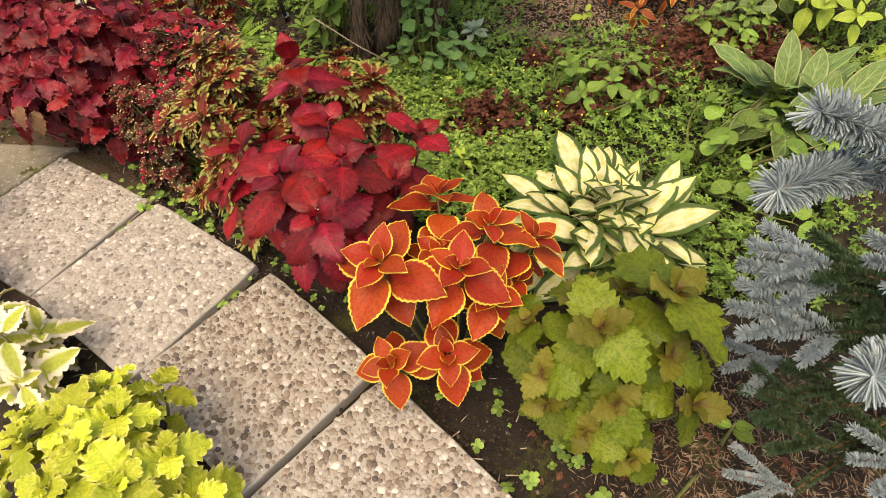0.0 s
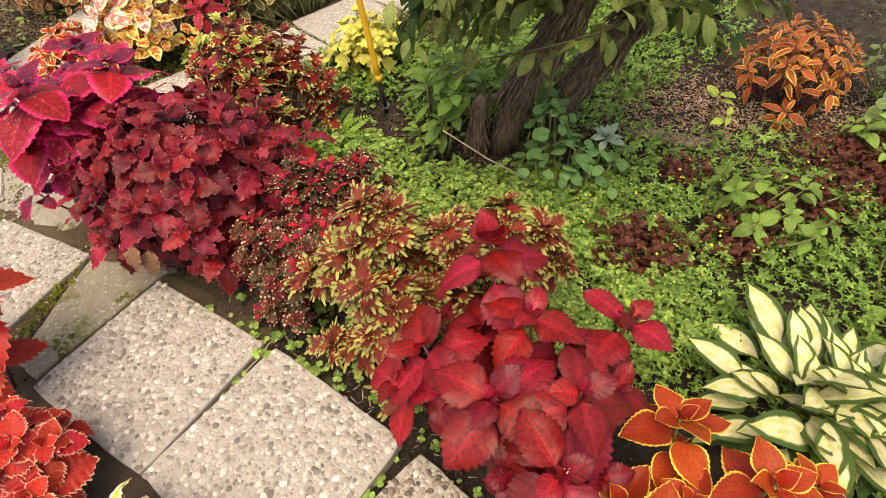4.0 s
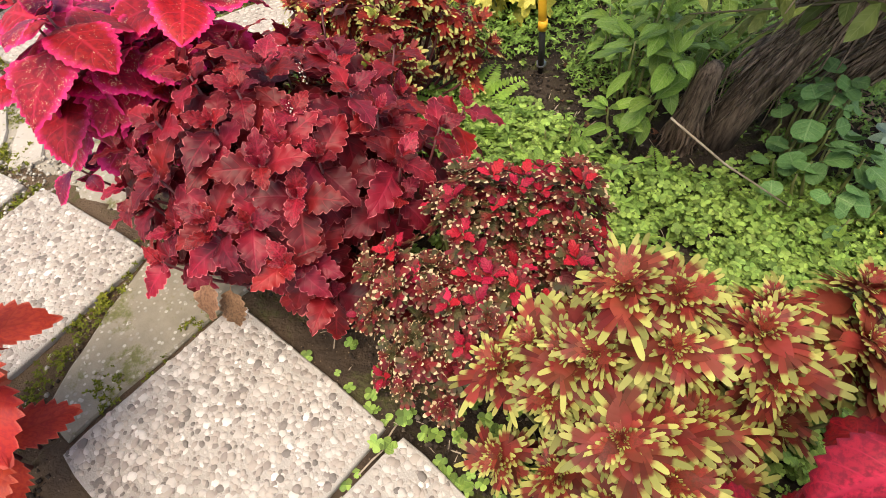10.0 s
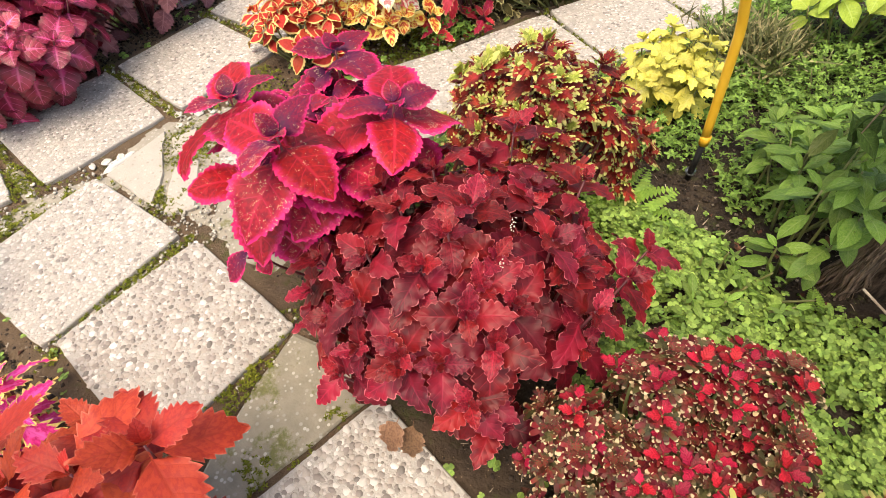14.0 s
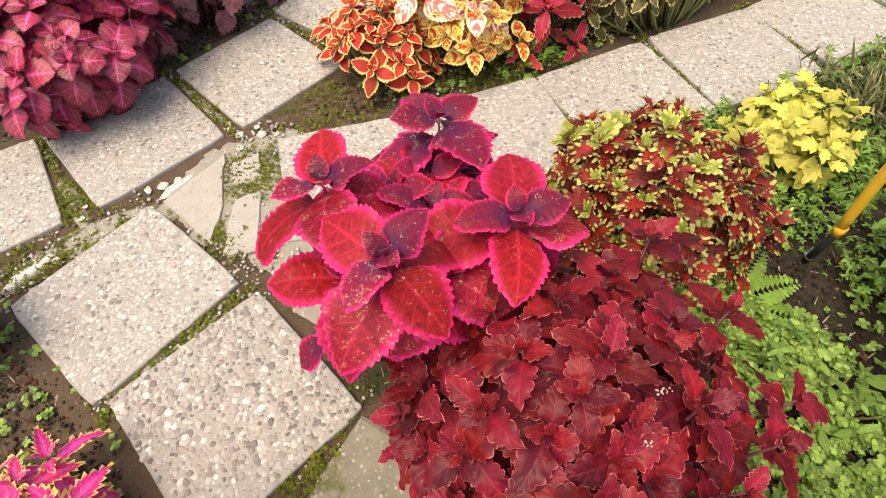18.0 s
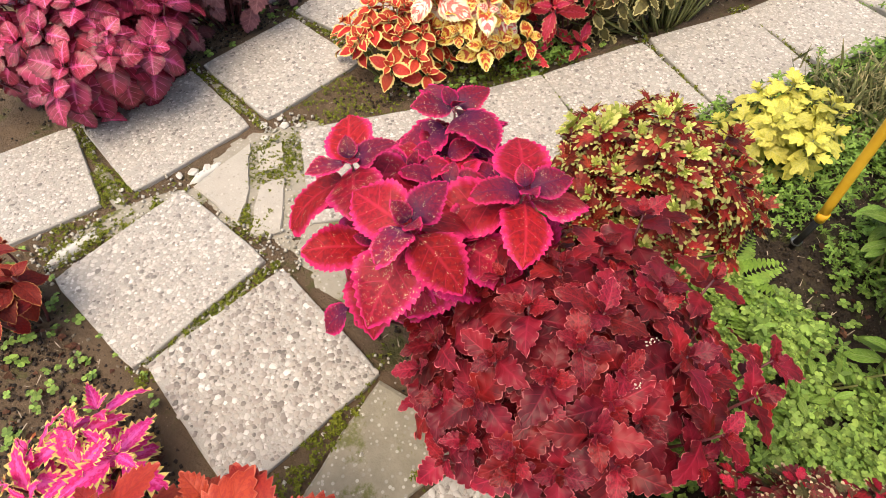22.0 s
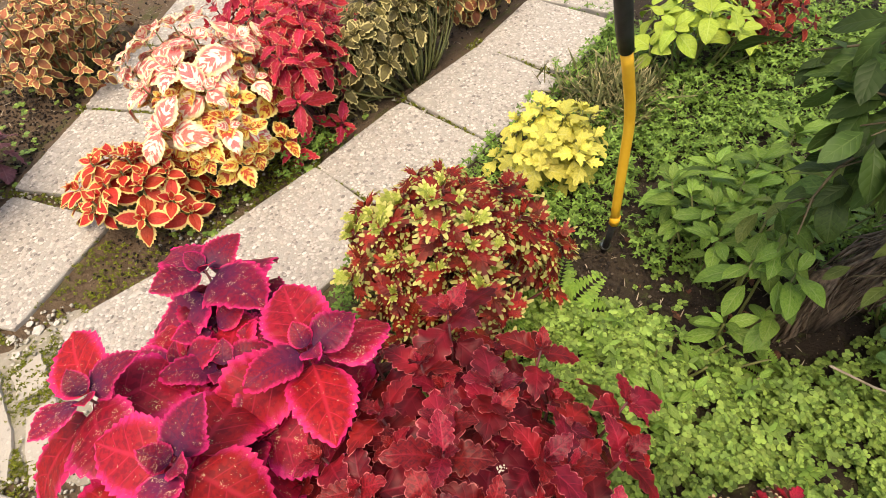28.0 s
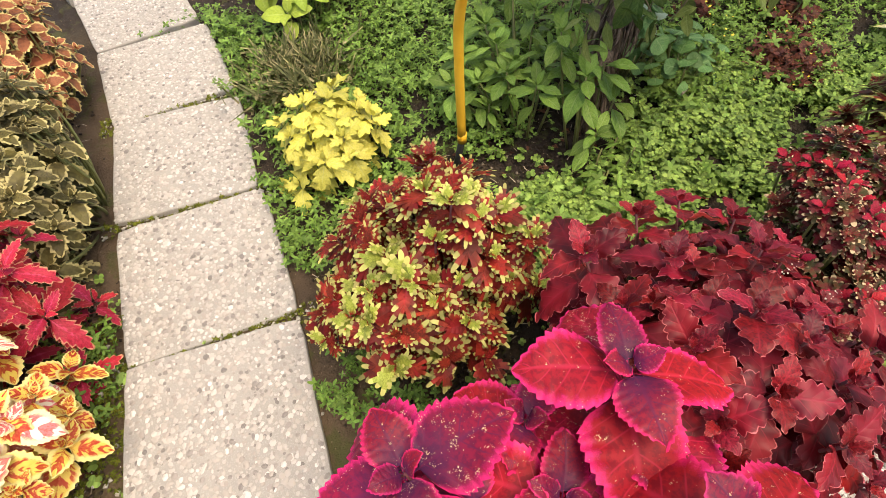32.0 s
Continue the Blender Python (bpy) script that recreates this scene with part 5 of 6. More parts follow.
coleus("vine", "trailing vine with heart-shaped green leaves", (1.05, 1.95), dome(1.26, 1.88, 0.30, 0.34, 0.05, 0.18, 28, 39), WEED, STEM_GREEN, {**ROUND, "length": 0.095, "width": 0.075, "power": 0.6}, [(0.9, 20, 0.0, 0.0), (1.0, -5, 0.01, 100.0)], seed=39, per_side=1)
coleus("vine", "pale green broad-leaved plant behind the copper coleus", (1.45, 3.05), dome(1.45, 3.05, 0.24, 0.28, 0.10, 0.30, 16, 40), HOSTA2, STEM_GREEN, {**ROUND, "length": 0.10, "width": 0.075, "power": 0.6}, DECUSSATE[1:4], seed=40)
coleus("herb", "lime-green broad-leaved plant beside the far slabs", (-0.42, 3.86), dome(-0.42, 3.88, 0.26, 0.20, 0.12, 0.30, 14, 41), BROADL, STEM_GREEN, {**LANCE, "length": 0.13, "width": 0.075, "rounds": 0.5}, DECUSSATE[1:4], seed=41)
coleus("herb", "leafy lime-green weeds beyond the pale hosta", (1.75, 2.85), dome(1.75, 2.85, 0.30, 0.24, 0.10, 0.30, 20, 45), BROADL, STEM_GREEN, {**LANCE, "length": 0.12, "width": 0.06, "rounds": 0.55}, DECUSSATE[1:4], seed=45)
coleus("herb", "low green weeds among the bark chips", (1.25, 2.75), dome(1.28, 2.72, 0.22, 0.16, 0.05, 0.16, 12, 46), WEED, STEM_GREEN, {**LANCE, "length": 0.08, "width": 0.042, "rounds": 0.5}, DECUSSATE[1:4], seed=46)
coleus("herb", "small dark-leaved seedling under the olive coleus", (0.98, 0.86), [(0.98, 0.88, 0.08, 0, 0), (0.80, 0.66, 0.06, 0, 0)], WEED, STEM_GREEN, {**LANCE, "length": 0.07, "width": 0.04, "rounds": 0.5}, STARW[1:], seed=42)


coleus("herb", "pale green strap-leaved weeds among the clover", (-0.70, 2.40), dome(-0.68, 2.40, 0.26, 0.12, 0.04, 0.08, 9, 43), WEED, STEM_GREEN, {**LANCE, "length": 0.11, "width": 0.036}, STARW[1:], seed=43, size=0.62)


def fern(x, y, n, size, seed):
    rng = random.Random(seed)
    plant = thing("fern", (x, y, -0.03), "small bright green fern with feathered fronds", "fern")
    leaflet = leaf_data(0.032, 0.011, teeth=3, depth=0.12, droop=0.3, fold=0.2, across=1)
    for i in range(n):
        w = 6.283 * i / n + rng.uniform(-0.3, 0.3)
        places, turns, sizes = [], [], []
        for k in range(16):
            f = (k + 1) / 17
            bend = 0.95 - 1.1 * f
            at = Vector((0, size * f * 0.92, size * (0.55 * f - 0.45 * f * f)))
            for side in (-1, 1):
                m = Matrix.Rotation(bend * 0.5, 3, "X") @ Matrix.Rotation(side * -1.25, 3, "Z") @ Matrix.Rotation(side * 0.15, 3, "Y")
                places.append(tuple(at))
                turns.append([list(r) for r in m])
                sizes.append(size / 0.2 * (1.15 * math.sin(math.pi * (0.18 + 0.8 * f)) + 0.15))
        link_mesh("frond", scatter("frond", FERNM, leaflet, places, turns, sizes), plant, Matrix.Rotation(w, 4, "Z") @ Matrix.Rotation(rng.uniform(-0.2, 0.3), 4, "X"))


fern(-1.03, 2.56, 9, 0.25, 1)
fern(-0.42, 2.40, 5, 0.14, 2)


# ---- garden fork or edger handle: bent yellow tube stuck in the soil ----
tool = thing("tool_handle", (-0.85, 2.86, -0.03), "yellow tubular garden tool handle with black grip stuck in soil", "garden tool")
at = Vector((-0.85, 2.86, -0.03))
line = [Vector(p) - at for p in ((-0.852, 2.817, 0.165), (-0.858, 2.816, 0.24), (-0.872, 2.812, 0.42), (-0.881, 2.808, 0.53), (-0.888, 2.803, 0.575), (-0.902, 2.788, 0.64), (-0.935, 2.748, 0.76), (-0.947, 2.735, 0.80))]
link_mesh("tube", tube("tube", line, [0.0135] * len(line), YELLOW, 14), tool, label="yellow coated steel tube with a bend")
link_mesh("ferrule", tube("ferrule", [line[0] - Vector((0, 0, 0.004)), line[0] + Vector((0, 0, 0.03))], [0.0155, 0.0155], YELLOW, 14), tool, label="yellow collar")
grip = [line[-1], line[-1] + Vector((-0.017, -0.02, 0.06)), line[-1] + Vector((-0.042, -0.05, 0.16)), line[-1] + Vector((-0.06, -0.075, 0.24))]
link_mesh("grip", tube("grip", grip, [0.0165, 0.018, 0.018, 0.017], BLACK, 14), tool, label="black rubber grip")
link_mesh("socket", tube("socket", [Vector((0.0, 0.0, -0.02)), Vector((0.0, -0.025, 0.1)), line[0]], [0.010, 0.0105, 0.011], BLACK, 12), tool, label="black shaft end in the soil")
link_mesh("washer", tube("washer", [Vector((0.0, -0.004, 0.034)), Vector((0.0, -0.006, 0.042))], [0.018, 0.018], STEEL, 16), tool, label="steel ring")

# ---- shrub with shaggy trunk ----
shrub = thing("shrub", (-0.15, 2.66, -0.03), "leaning shrub with shaggy peeling bark and drooping oval leaves", "shrub")
foot = Vector((-0.15, 2.66, -0.03))
rng = random.Random(50)
TRUNKS = [
    ((-0.28, 2.64, -0.05), (-0.20, 2.62, 0.30), (-0.05, 2.62, 0.60), (0.15, 2.62, 1.0), 0.058),
    ((-0.10, 2.70, -0.05), (0.02, 2.68, 0.30), (0.20, 2.66, 0.60), (0.45, 2.62, 0.95), 0.05),
    ((-0.38, 2.58, -0.05), (-0.37, 2.57, 0.16), (-0.36, 2.58, 0.24), (-0.35, 2.58, 0.27), 0.035),
]
for a, b, c, d, r in TRUNKS:
    pts = [Vector(a).lerp(Vector(b), f) for f in (0, 0.5)] + [Vector(b).lerp(Vector(c), f) for f in (0, 0.5)] + [Vector(c).lerp(Vector(d), f) for f in (0, 0.5, 1)]
    link_mesh("trunk", tube("trunk", [p - foot for p in pts], [r * k for k in (1.15, 0.95, 0.95, 0.95, 0.85, 0.7, 0.55)], BARK, 12), shrub)
    for k in range(120 if r > 0.04 else 30):
        i = rng.randrange(2, 5) if r > 0.04 else rng.randrange(0, 2)
        w, l = rng.uniform(0, 6.28), rng.uniform(0.10, 0.28) if r > 0.04 else rng.uniform(0.06, 0.14)
        up = (pts[i + 1] - pts[i]).normalized()
        out = Vector((math.cos(w), math.sin(w), 0))
        p = pts[i] - foot + out * r * 1.0
        strip = [p + up * l * 0.6 + out * -0.004, p + up * l * 0.2 + out * 0.004, p - up * l * 0.2 + out * rng.uniform(0.004, 0.03) + Vector((rng.uniform(-0.01, 0.01), rng.uniform(-0.01, 0.01), 0)), p - up * l * 0.5 + out * rng.uniform(0.005, 0.06 if i > 2 else 0.03) - Vector((0, 0, 0.02))]
        v, f = tube_data(strip, [0.003, rng.uniform(0.0035, 0.008), 0.005, 0.0012], 4)
        link_mesh("bark_strip", raw_mesh("bark_strip", v, f, BARK), shrub)
    many, quads, frng = [], [], random.Random(int(r * 1000))
    for k in range(320 if r > 0.04 else 60):
        i, w, l = frng.randrange(1, 6) if r > 0.04 else frng.randrange(0, 3), frng.uniform(0, 6.28), frng.uniform(0.08, 0.2)
        up, out = (pts[i + 1] - pts[i]).normalized(), Vector((math.cos(w), math.sin(w), 0))
        p = pts[i].lerp(pts[i + 1], frng.random()) - foot + out * r * (0.97 if i < 4 else 0.7)
        bow = Vector((frng.uniform(-0.02, 0.02), frng.uniform(-0.02, 0.02), 0))
        v, f = tube_data([p + up * l * 0.5, p + out * 0.006 + bow * 0.3, p - up * l * 0.4 + out * frng.uniform(0.0, 0.03) + bow], [0.0015, frng.uniform(0.0015, 0.0035), 0.0008], 3)
        quads += [tuple(a + len(many) for a in q) for q in f]
        many += [tuple(a) for a in v]
    tagged(link_mesh("shaggy_bark", raw_mesh("shaggy_bark", many, quads, BARK), shrub), kind="stuff")
shape = dict(length=0.10, width=0.044, teeth=4, depth=0.004, droop=0.5, fold=0.22, rounds=0.75, power=0.9, stalk=0.06)
leaves = [leaf_mesh("leaf", SHRUBL, **{**shape, "seed": k, "droop": 0.3 + 0.15 * k}) for k in range(5)]
# Broader deep green leaves, crown shade in their colour, for the upper rear branches.
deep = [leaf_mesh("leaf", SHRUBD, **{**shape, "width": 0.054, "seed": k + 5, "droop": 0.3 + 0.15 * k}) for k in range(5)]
heads = [Vector((-0.05, 2.62, 0.62)), Vector((0.2, 2.64, 0.62)), Vector((0.1, 2.62, 0.85))]
ENDS = [(-0.62, 2.42, 0.60), (-0.55, 2.20, 0.85), (-0.40, 2.12, 0.92), (-0.60, 2.58, 0.48), (-0.25, 2.10, 0.95), (-0.10, 2.12, 0.92), (-0.45, 2.30, 0.78), (0.05, 2.15, 0.85), (-0.50, 2.52, 0.62), (-0.30, 2.28, 0.72),
        (0.20, 2.20, 0.80), (0.35, 2.30, 0.70), (-0.46, 2.66, 0.42), (0.45, 2.45, 0.62), (-0.50, 2.75, 0.85), (-0.30, 2.80, 0.95), (0.30, 2.15, 0.95), (-0.58, 2.50, 0.80),
        (-0.35, 2.22, 0.62), (-0.48, 2.40, 0.50), (-0.40, 2.55, 0.55), (0.40, 2.25, 0.85), (0.50, 2.35, 0.78), (0.10, 2.08, 1.0), (-0.15, 2.0, 1.02), (-0.52, 2.26, 0.66), (0.55, 2.55, 0.70), (0.10, 2.35, 1.12), (0.35, 2.45, 1.15), (-0.05, 2.60, 1.15), (0.25, 2.70, 1.2), (0.5, 2.6, 1.1), (-0.25, 2.5, 1.05), (0.0, 2.9, 1.0), (0.3, 3.0, 0.9), (0.1, 2.95, 0.7), (-0.2, 2.95, 0.6), (0.4, 2.85, 0.7), (-0.42, 2.36, 0.98), (-0.64, 2.65, 0.85), (-0.60, 2.56, 0.84), (-0.60, 2.54, 0.93), (-0.59, 2.45, 0.82), (-0.57, 2.50, 0.70), (-0.55, 2.42, 0.76), (-0.50, 2.60, 0.90), (-0.52, 2.46, 0.88), (-0.48, 2.56, 0.76)]
crown = []
for n, e in enumerate(ENDS):
    e = Vector(e)
    s = heads[n % 3]
    pts = curve_points(s, e, (rng.uniform(-0.12, 0.12), rng.uniform(-0.12, 0.12), rng.uniform(0.04, 0.16)), 8)
    link_mesh("branch", tube("branch", [p - foot for p in pts], [0.007, 0.006, 0.0055, 0.005, 0.004, 0.003, 0.0025, 0.0015], BRANCH, 6), shrub)
    for k in range(26):
        f = 0.24 + 0.76 * k / 25
        i = min(6, int(f * 7))
        p = pts[i].lerp(pts[i + 1], f * 7 - i) - foot + Vector((rng.uniform(-0.04, 0.04), rng.uniform(-0.04, 0.04), rng.uniform(-0.03, 0.02)))
        d = (pts[i + 1] - pts[i]).normalized()
        side = (1 if k % 2 else -1) * (0.0 if k == 25 else 1.0)
        lat = d.cross(Vector((0, 0, 1))).normalized()
        way = (d * rng.uniform(0.1, 1.0) + lat * side * rng.uniform(0.4, 1.2) + Vector((rng.uniform(-0.3, 0.3), rng.uniform(-0.3, 0.3), rng.uniform(-0.9, 0.25)))).normalized()
        nor = (Vector((0, 0, 1)) + Vector((rng.uniform(-0.7, 0.7), rng.uniform(-0.7, 0.7), 0))).normalized()
        x = way.cross(nor).normalized()
        m = Matrix((x, way, x.cross(way))).transposed().to_4x4()
        q = rng.uniform(0.55, 1.0)
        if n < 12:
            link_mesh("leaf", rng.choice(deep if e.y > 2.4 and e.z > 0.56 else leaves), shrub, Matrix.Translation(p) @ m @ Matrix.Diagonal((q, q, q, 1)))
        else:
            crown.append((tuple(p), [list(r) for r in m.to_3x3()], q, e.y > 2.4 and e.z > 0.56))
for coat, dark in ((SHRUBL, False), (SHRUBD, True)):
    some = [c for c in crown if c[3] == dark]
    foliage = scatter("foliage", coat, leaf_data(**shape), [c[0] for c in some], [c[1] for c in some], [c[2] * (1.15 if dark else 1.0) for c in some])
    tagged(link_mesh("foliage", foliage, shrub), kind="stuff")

tagged(link_mesh("twig", tube("twig", [Vector(p) for p in ((-0.46, 2.30, 0.30), (-0.30, 2.32, 0.17), (-0.10, 2.33, 0.05))], [0.003, 0.003, 0.002], TWIG, 5)), "thin pale dry twig leaning on the trunk", "twig")
for x, y, turn, length in ((-0.930, 1.440, 62.0, 0.075), (-0.910, 1.510, 75.0, 0.05), (0.09, 0.87, 48.0, 0.06), (0.42, 0.62, -35.0, 0.05)):
    c, d = math.cos(radians(turn)) * length / 2, math.sin(radians(turn)) * length / 2
    tagged(link_mesh("twig", tube("twig", [Vector((x - c, y - d, -0.004)), Vector((x, y + 0.003, -0.001)), Vector((x + c, y + d, -0.003))], [0.0018, 0.0024, 0.0014], TWIG, 5)), "short bleached twig lying beside the slabs", "twig")
log = []
for i in range(9):
    f = i / 8
    log.append(Vector((0.27 + 0.38 * f, 2.74 + 0.02 * math.sin(f * 7), 0.0 + 0.008 * math.sin(f * 11))))
tagged(link_mesh("log", tube("log", log, [0.018, 0.03, 0.034, 0.03, 0.034, 0.03, 0.028, 0.022, 0.012], BARK, 9)), "weathered grey piece of branch lying on mulch", "log")

# ---- blue spruce ----
def needle_data(length):
    r = 0.0017
    v = np.array([(-r, 0, 0), (r, 0, 0), (0, 0, r * 1.6), (-r * 0.5, length * 0.9, 0), (r * 0.5, length * 0.9, 0), (0, length * 0.9, r)])
    return v, np.array([(0, 1, 4, 3), (1, 2, 5, 4), (2, 0, 3, 5)]), np.zeros((6, 2))


def needles(points, length, per, seed, spread=0.95):
    rng = random.Random(seed)
    places, turns, sizes = [], [], []
    n = int(per * sum((b - a).length for a, b in zip(points, points[1:])) * 100)
    for k in range(n):
        f = rng.random() ** 0.9 * (len(points) - 1)
        i = min(int(f), len(points) - 2)
        p, d = points[i].lerp(points[i + 1], f - i), (points[i + 1] - points[i]).normalized()
        a = d.orthogonal().normalized()
        out = (Matrix.Rotation(rng.uniform(0, 6.283), 3, d) @ a)
        way = (d * rng.uniform(0.25, 0.75) + out * spread).normalized()
        if f > len(points) - 1.15:
            way = (d * rng.uniform(0.4, 1.4) + out).normalized()
        x = way.orthogonal().normalized()
        m = Matrix((x, way, x.cross(way))).transposed()
        places.append(tuple(p))
        turns.append([list(r) for r in m])
        sizes.append(rng.uniform(0.75, 1.15))
    return needle_data(length), places, turns, sizes


spruce = thing("spruce", (1.42, 0.98, -0.03), "young blue spruce with silvery needles and brown twigs", "spruce")
root = Vector((1.42, 0.98, -0.03))
link_mesh("trunk", tube("trunk", [Vector((0, 0, 0)), Vector((0.01, 0, 0.5)), Vector((0.0, 0.01, 0.8)), Vector((0.0, 0.0, 1.0))], [0.035, 0.03, 0.02, 0.006], SPRUCE_BARK, 9), spruce)
SHOOTS = [((0.665, 0.70, 1.01), 0, 0.031), ((0.70, 0.77, 1.05), 0, 0.030), ((0.73, 0.545, 0.95), 0, 0.034), ((0.90, 1.07, 0.45), 0, 0.022), ((0.87, 0.98, 0.42), 0, 0.022), ((0.93, 1.03, 0.45), 0, 0.022), ((0.96, 0.94, 0.40), 0, 0.022), ((0.92, 1.09, 0.48), 0, 0.022),
          ((1.02, 1.10, 0.46), 1, 0.020), ((1.08, 1.04, 0.42), 1, 0.020), ((1.10, 0.98, 0.40), 1, 0.020), ((1.13, 1.08, 0.48), 0, 0.022), ((1.06, 0.95, 0.36), 1, 0.020), ((0.96, 0.91, 0.20), 1, 0.018), ((1.00, 0.86, 0.16), 1, 0.018), ((0.93, 0.96, 0.20), 0, 0.018), ((0.94, 0.76, 0.08), 0, 0.015),
          ((1.15, 0.78, 0.20), 0, 0.018), ((1.16, 0.86, 0.16), 1, 0.018), ((1.13, 0.95, 0.42), 1, 0.020), ((1.06, 0.91, 0.20), 1, 0.018)]
for i, (tip, kind, size) in enumerate(SHOOTS):
    rng = random.Random(i)
    tip = Vector(tip)
    if i < 3:
        back = (Vector((0.15, 0.13, -0.09)), Vector((0.17, 0.03, -0.10)), Vector((0.17, 0.12, -0.17)))[i]
    else:
        back = Vector((0.15, 0.05 * rng.uniform(-1, 1), -0.02))
    inner = tip + back
    pts = [p - root for p in curve_points(inner, tip, (0, 0, 0.012), 5)]
    limb = [p - root for p in curve_points((1.42, 0.98, max(0.06, inner.z - 0.05)), inner, (0, 0, 0.02), 5)]
    b = link_mesh("branch", tube("branch", limb[:-1] + pts, [0.008, 0.007, 0.006, 0.0055, 0.005, 0.0045, 0.004, 0.0035, 0.003], SPRUCE_BARK, 6), spruce)
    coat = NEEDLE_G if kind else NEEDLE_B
    data, pl, tu, si = needles(pts, size, 42, 60 + i)
    tagged(link_mesh("needles", scatter("needles", coat, data, pl, tu, si), b), kind="stuff")
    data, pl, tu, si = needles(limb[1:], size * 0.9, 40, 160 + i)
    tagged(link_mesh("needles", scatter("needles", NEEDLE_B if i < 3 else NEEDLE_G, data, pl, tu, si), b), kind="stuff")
    for side in (-1, 1) if i > 2 else ():
        d = pts[-1] - pts[0]
        lat = d.cross(Vector((0, 0, 1))).normalized() * side
        p0 = pts[1]
        twig = [p0, p0 + d * 0.3 + lat * 0.035, p0 + d * 0.62 + lat * 0.065]
        t = link_mesh("twig", tube("twig", twig, [0.004, 0.003, 0.0022], SPRUCE_BARK, 5), spruce)
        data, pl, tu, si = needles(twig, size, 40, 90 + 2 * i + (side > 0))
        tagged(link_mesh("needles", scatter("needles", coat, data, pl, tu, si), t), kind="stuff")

# ---- ground cover ----
nrng = np.random.default_rng(7)


def soft(x, y, cx, cy, rx, ry):
    return np.clip(1.6 - 1.5 * np.sqrt(((x - cx) / rx) ** 2 + ((y - cy) / ry) ** 2), 0, 1)


def patchy(x, y, scale, seed):
    return np.array([0.5 + 0.5 * noise.noise((a * scale, b * scale, seed)) for a, b in zip(x, y)])


def on_slab(x, y, margin=0.0):
    hit = np.zeros(len(x), bool)
    for cx, cy, turn, sx, sy in SLABS:
        c, s = math.cos(radians(turn)), math.sin(radians(turn))
        u, v = (x - cx) * c + (y - cy) * s, -(x - cx) * s + (y - cy) * c
        hit |= (abs(u) < sx / 2 - margin) & (abs(v) < sy / 2 - margin)
    return hit


def carpet(name, label, category, material, data, n, weight, box, low, high, size, tilt, patch=5.0, cut=0.35, margin=0.0):
    """Small leaves strewn over the ground where weight(x, y) allows."""
    x, y = nrng.uniform(box[0], box[1], n), nrng.uniform(box[2], box[3], n)
    w = weight(x, y) * (patchy(x, y, patch, 3.0) + patchy(x, y, patch * 3, 8.0) > 2 * cut)
    keep = (nrng.uniform(0, 1, n) < w) & ~on_slab(x, y, margin)
    x, y = x[keep], y[keep]
    k = len(x)
    z = -0.03 + nrng.uniform(low, high, k)
    ob = link_mesh(name, scatter(name, material, data, np.stack([x, y, z], 1), random_turns(nrng, k, tilt), nrng.uniform(size[0], size[1], k)))
    tagged(ob, label, category, kind="stuff")


def sprig(leaflets, length, width, droop=0.3, round_end=0.75):
    """Leaflets round a point, each of three faces, with a notch of light between them."""
    v, f, u = [], [], []
    for i in range(leaflets):
        rows = ((0.0, 0.06), (0.38, 0.42), (0.8, 0.5 * round_end), (1.0, 0.10 + 0.14 * round_end))
        a = np.array([(side * w * width, y * length, 0.10 * y * length - droop * length * y * y * 0.5 + (0.04 * length if side > 0 else 0.0)) for y, w in rows for side in (-1, 1)])
        w = 6.283 * i / leaflets + 0.15 * (i % 2)
        r = np.array([[math.cos(w), -math.sin(w), 0], [math.sin(w), math.cos(w), 0], [0, 0, 1]])
        f += [(8 * i + 2 * k, 8 * i + 2 * k + 1, 8 * i + 2 * k + 3, 8 * i + 2 * k + 2) for k in range(3)]
        v.append(a @ r.T)
        u += [(0.4 + 0.2 * side, y) for y, w in rows for side in (0, 1)]
    return np.concatenate(v), np.array(f), np.array(u)


TRI = sprig(4, 0.022, 0.021, round_end=0.95)
QUAD = sprig(4, 0.020, 0.013, round_end=0.6)
SIX = sprig(5, 0.026, 0.014, round_end=0.5)


def bright(x, y):
    w = np.maximum.reduce([soft(x, y, -0.45, 2.12, 0.62, 0.36), soft(x, y, -0.85, 2.45, 0.36, 0.30), soft(x, y, 0.12, 1.85, 0.42, 0.34), soft(x, y, -0.10, 2.25, 0.42, 0.28)])
    return np.clip(w - np.maximum.reduce([soft(x, y, -0.58, 2.70, 0.36, 0.20), soft(x, y, -0.86, 2.74, 0.26, 0.18), 0.8 * soft(x, y, -0.40, 2.58, 0.20, 0.14)]), 0, 1)


